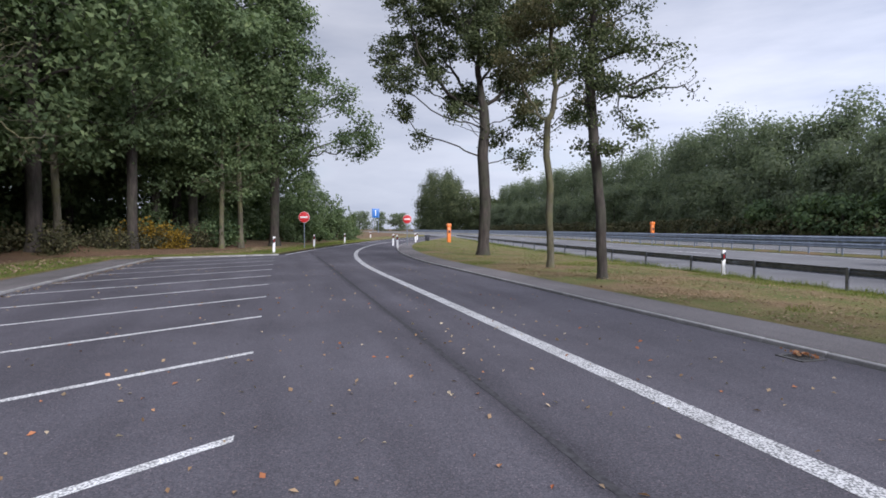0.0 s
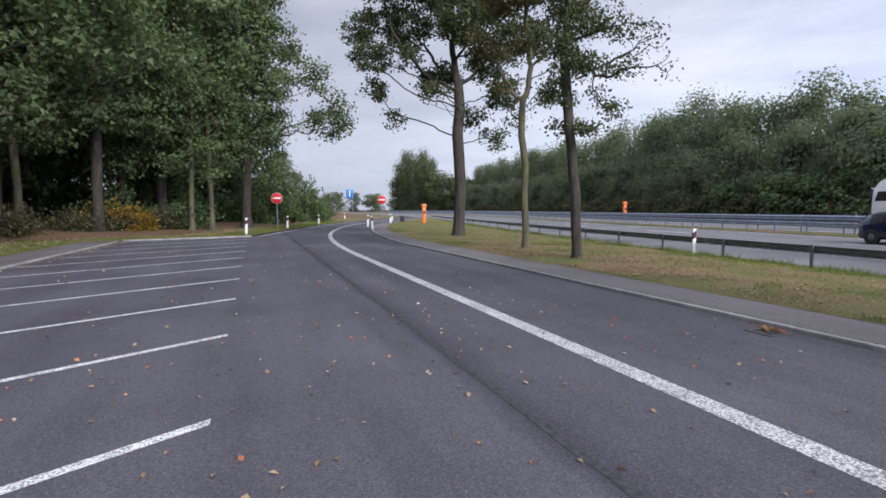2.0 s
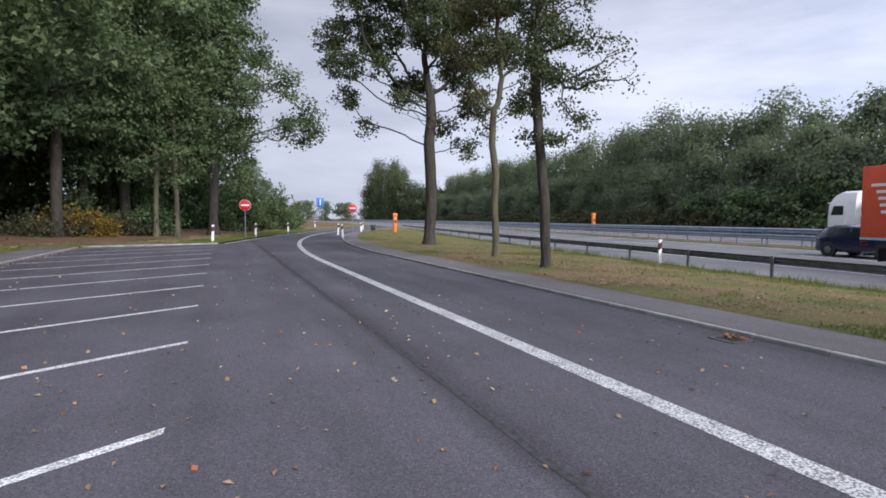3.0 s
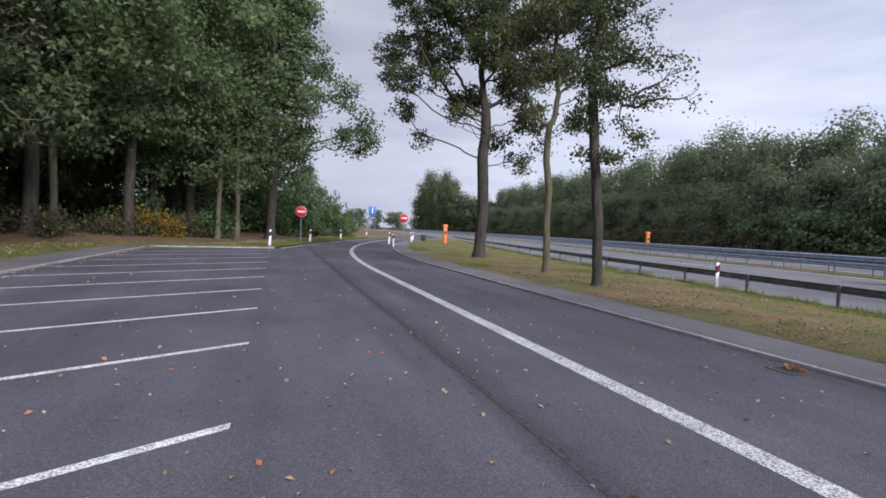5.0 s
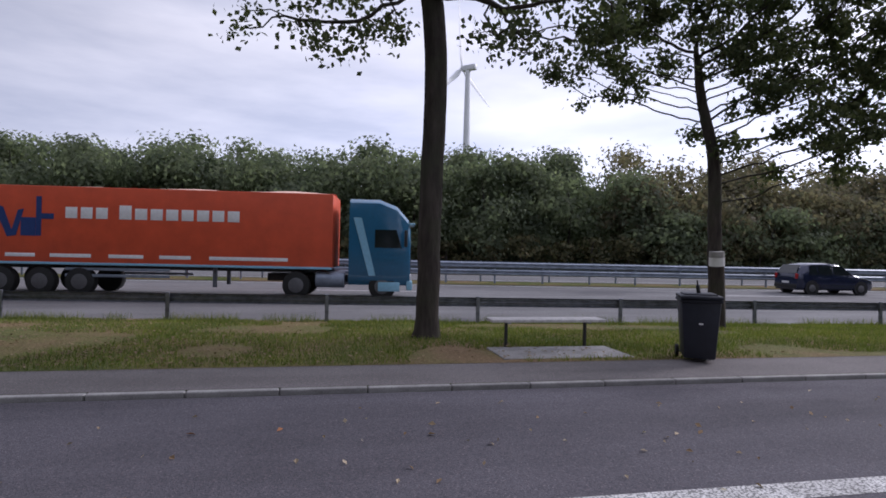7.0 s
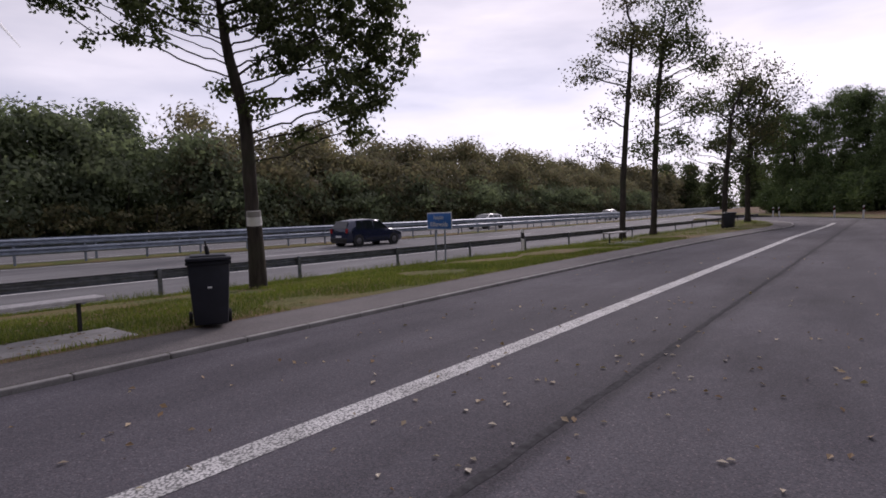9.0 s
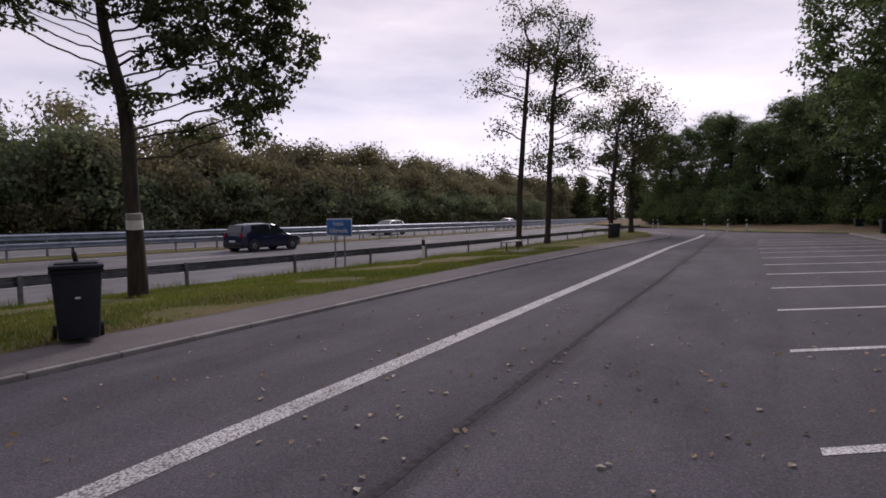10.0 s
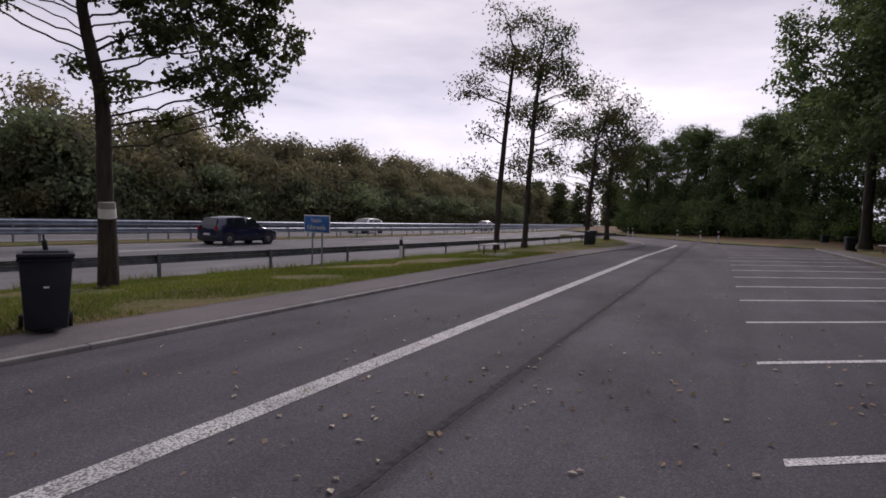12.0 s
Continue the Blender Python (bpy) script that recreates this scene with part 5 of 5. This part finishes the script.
def verge_blades(n, y0, y1, h, name, lab):
    yb = rg.uniform(y0, y1, n)
    fb = rg.uniform(0, 1, n)
    a = np.array([kerb_x(y) + 1.34 for y in yb])
    b = np.array([rail_x(y) + 0.4 for y in yb])
    xb = a + (b - a) * fb
    keep = np.array([noise.noise((x * 0.35, y * 0.35, 8)) > -0.18 + 0.5 * math.exp(-((y - 15) / 10) ** 2) * (1.4 if x < rail_x(y) - 2.2 else 0) for x, y in zip(xb, yb)])
    keep &= ~((np.abs(xb - 8.65) < 0.55) & (np.abs(yb + 2.72) < 1.12))
    zb = 0.056 - 0.38 * ((xb - a) / (b - a)) ** 2
    return blades(name, lab, xb[keep], yb[keep], zb[keep], h, GRASS)


verge_blades(150000, -24, 26, 0.085, "verge_grass", "short ragged grass on the verge")
verge_blades(70000, -30, 5, 0.10, "verge_grass", "thick green grass along the footpath")
verge_blades(60000, -60, 75, 0.11, "verge_grass", "longer grass farther along the verge")
n = 40000
yb = rg.uniform(-70, 100, n)
xb = np.array([rail_x(y) for y in yb]) + rg.normal(-0.25, 0.28, n)
tuft = np.array([noise.noise((0, y * 0.8, 2)) for y in yb])
keep = tuft > -0.05
blades("rail_tufts", "taller tufts of grass under the guard rail", xb[keep], yb[keep], np.full(keep.sum(), -0.27), 0.24, GRASS)
n = 70000
yb = rg.uniform(2, 75, n)
xb = np.array([left_x(y) - (1.65 if y < 34 else 0.2) for y in yb]) - rg.uniform(0, 2.6, n)
blades("lawn_grass", "green grass along the car park's edge", xb, yb, np.full(n, 0.11), 0.10, GRASS)

# ---- vehicles ----


def wheel(parent, x, y, z, r, w, side):
    bm = bmesh.new()
    add_cyl(bm, (x - w / 2, y, z), (x + w / 2, y, z), r, n=28, bev=r * 0.08)
    t = part("wheel", bm, RUBBER, parent, smooth=True)
    bm = bmesh.new()
    add_cyl(bm, (x + side * (w / 2 - 0.01), y, z), (x + side * (w / 2 + 0.012), y, z), r * 0.6, r * 0.5, 20)
    rim = part("rim", bm, RIM, t, smooth=True)
    return t


def loft(name, sections, material, parent, label=""):
    """A body lofted through sections: (y, [(x, z) ...]) with equal counts, mirrored in x."""
    bm = bmesh.new()
    rings = []
    for y, prof in sections:
        full = [(x, z) for x, z in prof] + [(-x, z) for x, z in reversed(prof)]
        rings.append([bm.verts.new((x, y, z)) for x, z in full])
    for a, b in zip(rings, rings[1:]):
        for i in range(len(a)):
            j = (i + 1) % len(a)
            bm.faces.new((a[i], a[j], b[j], b[i]))
    bm.faces.new(rings[0])
    bm.faces.new(rings[-1][::-1])
    return part(name, bm, material, parent, label, smooth=True)


def make_car(label, paint, length=4.3, width=1.78, h=1.56):
    """A car, front towards -y, on z = 0."""
    root = tagged(new("car"), label, "car", group="cars on the motorway")
    w, L = width / 2, length / 2

    def sec(y, belt, roof, k, rk):
        return (y, [(w * 0.86 * k, 0.22), (w * k, 0.34), (w * k, belt - 0.16), (w * 0.985 * k, belt), (w * 0.9 * k * rk, belt + (roof - belt) * 0.55), (w * 0.80 * k * rk, max(belt + 0.02, roof - 0.06)), (w * 0.5 * k * rk, max(belt + 0.04, roof))])

    loft("body", [sec(-L, 0.62, 0.66, 0.80, 1), sec(-L + 0.18, 0.72, 0.78, 0.95, 1), sec(-L + 0.9, 0.90, 0.98, 1, 1), sec(-L + 1.25, 0.94, 1.06, 1, 1), sec(-L + 1.95, 0.97, h - 0.06, 1, 0.97),
                  sec(-L + 2.6, 0.98, h, 1, 0.97), sec(L - 0.8, 0.99, h - 0.03, 1, 0.96), sec(L - 0.35, 1.0, h - 0.16, 0.97, 0.94), sec(L - 0.06, 0.98, 1.04, 0.93, 0.95), sec(L, 0.62, 0.66, 0.86, 1)], paint, root)
    for s in (-1, 1):
        for nm, ya, yb, sa, sb in (("side_window", -L + 1.42, -L + 2.38, 0.12, 0.0), ("side_window", -L + 2.46, L - 1.18, 0, 0), ("side_window", L - 1.10, L - 0.62, 0, 0.12)):
            bm = bmesh.new()
            x0, x1 = w * 0.975 * s, w * 0.835 * s
            q = [(x0, ya, 1.0), (x0, yb, 1.0), (x1, yb - sb, h - 0.14), (x1, ya + sa * 3.5, h - 0.14)]
            add_prism(bm, q, (0.012 * s, 0, 0.004))
            part(nm, bm, GLASS, root)
        for y in (-L + 0.82, L - 0.78):
            wheel(root, s * (w - 0.10), y, 0.32, 0.32, 0.21, s)
            bm = bmesh.new()
            add_cyl(bm, (s * (w - 0.16), y, 0.34), (s * (w + 0.004), y, 0.34), 0.385, n=28)
            part("wheel_arch", bm, BLACK, root, smooth=True)
        box_part("mirror", (s * (w + 0.07), -L + 1.45, 1.02), (0.16, 0.09, 0.11), paint, root, 0.03)
        box_part("headlamp", (s * w * 0.68, -L + 0.12, 0.68), (0.34, 0.16, 0.12), LAMP_CLEAR, root, 0.03)
        box_part("tail_lamp", (s * w * 0.80, L - 0.05, 0.92), (0.16, 0.10, 0.26), LAMP_RED, root, 0.02)
    bm = bmesh.new()
    add_prism(bm, [(-w * 0.74, L - 0.085, 1.04), (w * 0.74, L - 0.085, 1.04), (w * 0.62, L - 0.33, h - 0.14), (-w * 0.62, L - 0.33, h - 0.14)], (0, 0.045, 0.02))
    part("rear_window", bm, GLASS, root)
    bm = bmesh.new()
    add_prism(bm, [(-w * 0.78, -L + 1.26, 1.05), (w * 0.78, -L + 1.26, 1.05), (w * 0.66, -L + 1.92, h - 0.09), (-w * 0.66, -L + 1.92, h - 0.09)], (0, -0.03, 0.03))
    part("windscreen", bm, GLASS, root)
    box_part("number_plate", (0, L + 0.005, 0.60), (0.50, 0.02, 0.11), WHITE, root, 0.003)
    box_part("bumper", (0, L - 0.02, 0.42), (width * 0.86, 0.12, 0.20), BLACK, root, 0.03)
    return root


def make_cab(root, y0, paint, second, high):
    """A lorry cab whose back is at y0, front towards -y."""
    L = 2.2
    prof = lambda zt, k: [(1.10 * k, 0.55), (1.24 * k, 0.75), (1.24 * k, 1.9), (1.22 * k, zt - 0.55), (1.12 * k, zt - 0.15), (0.9 * k, zt)]
    loft("cab", [(y0, prof(high, 1)), (y0 - 1.1, prof(high, 1)), (y0 - 1.75, prof(high - 0.25, 1)), (y0 - L, prof(high - 0.75, 0.96)), (y0 - L - 0.08, prof(high - 1.1, 0.9))], paint, root)
    for s in (-1, 1):
        bm = bmesh.new()
        add_prism(bm, [(1.245 * s, y0 - 1.95, 1.95), (1.245 * s, y0 - 0.95, 1.95), (1.22 * s, y0 - 0.95, 2.62), (1.22 * s, y0 - 1.75, 2.62)], (0.01 * s, 0, 0))
        part("side_window", bm, GLASS, root)
        box_part("mirror", (1.42 * s, y0 - 2.1, 2.3), (0.14, 0.12, 0.62), BLACK, root, 0.03)
        box_part("headlamp", (0.92 * s, y0 - L - 0.06, 0.85), (0.42, 0.12, 0.26), LAMP_CLEAR, root, 0.03)
        box_part("step", (1.2 * s, y0 - 1.5, 0.5), (0.14, 0.8, 0.34), second, root, 0.02)
        bm = bmesh.new()
        add_prism(bm, [(1.25 * s, y0 - 1.0, 0.9), (1.25 * s, y0 - 0.75, 0.9), (1.25 * s, y0 - 0.15, high - 0.7), (1.25 * s, y0 - 0.45, high - 0.7)], (0.008 * s, 0, 0))
        part("stripe", bm, second, root)
    bm = bmesh.new()
    add_prism(bm, [(-1.05, y0 - L - 0.075, 1.85), (1.05, y0 - L - 0.075, 1.85), (1.0, y0 - L + 0.06, 2.75), (-1.0, y0 - L + 0.06, 2.75)], (0, -0.03, 0.0))
    part("windscreen", bm, GLASS, root)
    box_part("grille", (0, y0 - L - 0.07, 1.25), (1.3, 0.08, 0.7), BLACK, root, 0.02)
    box_part("bumper", (0, y0 - L - 0.06, 0.55), (2.4, 0.22, 0.36), second, root, 0.05)
    box_part("sun_visor", (0, y0 - L - 0.10, 2.86), (2.1, 0.28, 0.08), second, root, 0.02)
    for s in (-1, 1):
        for y in (y0 - 1.25, y0 + 1.9):
            wheel(root, s * 1.05, y, 0.5, 0.5, 0.34, s)
    box_part("chassis", (0, y0 + 0.6, 0.75), (0.9, 5.0, 0.28), BLACK, root, 0.02)
    for s in (-1, 1):
        cyl_part("fuel_tank", (s * 0.95, y0 + 0.15, 0.72), (s * 0.95, y0 + 1.2, 0.72), 0.30, STEEL, root, n=20, bev=0.03)


def tilt_truck(label):
    """A tractor with a curtain-sided trailer; trailer's rear at y = 0, front towards -y."""
    root = tagged(new("articulated_lorry"), label, "lorry", group="lorries on the motorway")
    bm = bmesh.new()
    add_box(bm, (0, -6.8, 2.52), (2.5, 13.6, 2.72), 0.03)
    part("curtain_body", bm, TARP, root, smooth=True)
    bm = bmesh.new()
    n = 26
    top = [bm.verts.new((sx * 1.22, -0.05 - 13.5 * i / n, 3.885 + (0.0 if sx else 0.05 + 0.10 * i / n + 0.04 * math.sin(i * 0.9)))) for i in range(n + 1) for sx in (-1, 0, 1)]
    for i in range(n):
        for k in (0, 1):
            q = i * 3 + k
            bm.faces.new((top[q], top[q + 1], top[q + 4], top[q + 3]))
    part("roof_sheet", bm, TARP_SUNLIT, root, "bulging tarpaulin roof with sunlight put into its pale colour", smooth=True)
    for s in (-1, 1):
        x = s * 1.257
        box_part("lower_rail", (s * 1.24, -6.8, 1.14), (0.05, 13.6, 0.09), LIGHT_BLUE, root, 0.01)
        for y, z, l, h in [(-4.4 - 0.52 * k, 2.95, 0.40, 0.40) for k in range(3)] + [(-6.25 - 0.54 * k, 3.0 if k == 0 else 2.95, 0.42, 0.50 if k == 0 else 0.40) for k in range(8)]:
            box_part("print_bar", (x, y, z), (0.006, l, h), WHITE, root, 0.001)
        for y, z, l in ((-0.95, 3.15, 1.15), (-0.95, 2.9, 0.75), (-0.98, 2.65, 0.65), (-1.0, 2.4, 0.55), (-1.0, 2.15, 0.45)):
            box_part("print_bar", (x, y, z), (0.006, l, 0.11), WHITE, root, 0.001)
        for y, l in ((-2.7, 1.0), (-4.4, 1.4), (-6.3, 1.2), (-8.0, 1.1), (-10.6, 2.8)):
            box_part("print_bar", (x, y, 1.42), (0.006, l, 0.13), WHITE, root, 0.001)
        bm = bmesh.new()
        add_prism(bm, [(x, -1.75, 3.2), (x, -2.1, 3.1), (x, -2.4, 2.3), (x, -2.6, 3.0), (x, -2.8, 3.05), (x, -2.55, 2.1), (x, -2.25, 2.05)], (0.006 * s, 0, 0))
        add_box(bm, (x, -2.95, 2.42), (0.01, 0.5, 0.65))
        add_box(bm, (x, -3.3, 2.8), (0.01, 0.18, 1.4))
        add_box(bm, (x, -3.6, 2.8), (0.01, 0.42, 0.2))
        part("emblem", bm, NAVY, root, "dark blue printed emblem")
        box_part("side_guard", (s * 1.18, -6.0, 0.72), (0.05, 3.6, 0.10), STEEL, root, 0.01)
        box_part("side_guard", (s * 1.18, -6.0, 0.95), (0.05, 3.6, 0.10), STEEL, root, 0.01)
        for y in (-2.0, -3.35, -4.7):
            wheel(root, s * 1.05, y + 0.0, 0.5, 0.5, 0.36, s)
        box_part("mud_flap", (s * 1.05, -0.75, 0.55), (0.45, 0.03, 0.5), BLACK, root, 0.01)
        box_part("landing_leg", (s * 0.85, -9.3, 0.75), (0.12, 0.14, 0.8), STEEL_DARK, root, 0.01)
        box_part("tail_lamp", (s * 1.0, 0.02, 0.95), (0.36, 0.06, 0.14), LAMP_RED, root, 0.01)
    box_part("frame", (0, -6.8, 1.02), (1.0, 13.4, 0.16), BLACK, root, 0.02)
    box_part("rear_bumper", (0, -0.05, 0.55), (2.3, 0.10, 0.14), STEEL_DARK, root, 0.01)
    make_cab(root, -14.2, TEAL, LIGHT_BLUE, 3.75)
    return root


def tanker(label):
    root = tagged(new("tanker_lorry"), label, "lorry", group="lorries on the motorway")
    bm = bmesh.new()
    add_cyl(bm, (0, 0, 2.3), (0, -10.5, 2.3), 1.2, n=36, bev=0.22)
    part("tank", bm, TANK, root, smooth=True)
    for y in (-0.5, -3.0, -5.5, -8.0, -10.2):
        cyl_part("hoop", (0, y - 0.05, 2.3), (0, y + 0.05, 2.3), 1.225, STEEL, root, n=36)
    box_part("catwalk", (0, -5.2, 3.56), (0.6, 7.5, 0.08), STEEL, root, 0.01)
    box_part("frame", (0, -5.2, 1.0), (1.0, 10.6, 0.22), BLACK, root, 0.02)
    for s in (-1, 1):
        for y in (-1.2, -2.5, -3.8):
            wheel(root, s * 1.05, y, 0.5, 0.5, 0.36, s)
        box_part("side_guard", (s * 1.15, -6.2, 0.8), (0.05, 2.6, 0.3), STEEL, root, 0.02)
    cyl_part("rear_hatch", (0, 0.02, 2.3), (0, 0.06, 2.3), 0.45, STEEL, root, n=24)
    make_cab(root, -11.4, CAR_WHITE, WHITE, 3.7)
    return root


def turn_at(y):
    return math.atan((rail_x(y + 3) - rail_x(y - 3)) / 6)


def on_motorway(root, off, y, back=False):
    root.matrix_basis = Matrix.Translation((rail_x(y) + off, y, road_z(off))) @ Matrix.Rotation(-turn_at(y) + (math.pi if back else 0), 4, "Z")


lorry = tilt_truck("articulated lorry with orange curtain trailer and teal cab on the motorway")
on_motorway(lorry, 7.4, 14.2)
tk = tanker("white tanker lorry with a cream cylindrical tank on the far carriageway")
on_motorway(tk, 25.4, 15.5, True)
car1 = make_car("dark blue hatchback driving on the motorway", CAR_DARK)
on_motorway(car1, 11.6, 17.6)
car2 = make_car("dark blue people carrier driving on the motorway", CAR_DARK, 4.4, 1.8, 1.62)
on_motorway(car2, 12.0, -24.6)
car3 = make_car("white car on the far carriageway behind the guard rails", CAR_WHITE, 4.4, 1.8, 1.5)
on_motorway(car3, 20.0, -48.0, True)
car4 = make_car("small white car far along the far carriageway", CAR_WHITE, 4.0, 1.75, 1.5)
on_motorway(car4, 20.0, -80.0, True)

# ---- wind turbine far behind ----
tb = tagged(new("wind_turbine"), "tall white three-bladed wind turbine far behind the wood", "wind turbine")
az = radians(103.5)
tb.matrix_basis = Matrix.Translation((460 * math.sin(az), 460 * math.cos(az), -0.6)) @ Matrix.Rotation(math.pi - az + radians(60), 4, "Z") @ Matrix.Scale(1.1, 4)
cyl_part("tower", (0, 0, 0), (0, 0, 136), 3.6, TOWER, tb, r1=1.9, n=24)
box_part("nacelle", (0, 1.5, 138), (4.2, 11, 4.4), TOWER, tb, 1.0)
cyl_part("hub", (0, -6.5, 138), (0, -3.8, 138), 1.2, TOWER, tb, r1=2.1, n=20)
for k in range(3):
    a = radians(82 + 120 * k)
    bm = bmesh.new()
    secs = [(1.5, 0.9, 0.9), (8, 2.4, 0.6), (22, 1.7, 0.4), (40, 1.0, 0.25), (50, 0.3, 0.1)]
    rings = []
    for d, c, th in secs:
        cx, cz = math.cos(a) * d, math.sin(a) * d
        px, pz = -math.sin(a), math.cos(a)
        rings.append([bm.verts.new((cx + px * u * c, -5.2 + w * th, 138 + cz + pz * u * c)) for u, w in ((-1, 0), (0, -1), (1, 0), (0, 1))])
    for r1, r2 in zip(rings, rings[1:]):
        for i in range(4):
            j = (i + 1) % 4
            bm.faces.new((r1[i], r1[j], r2[j], r2[i]))
    bm.faces.new(rings[0])
    bm.faces.new(rings[-1][::-1])
    part("blade", bm, TOWER, tb, smooth=True)
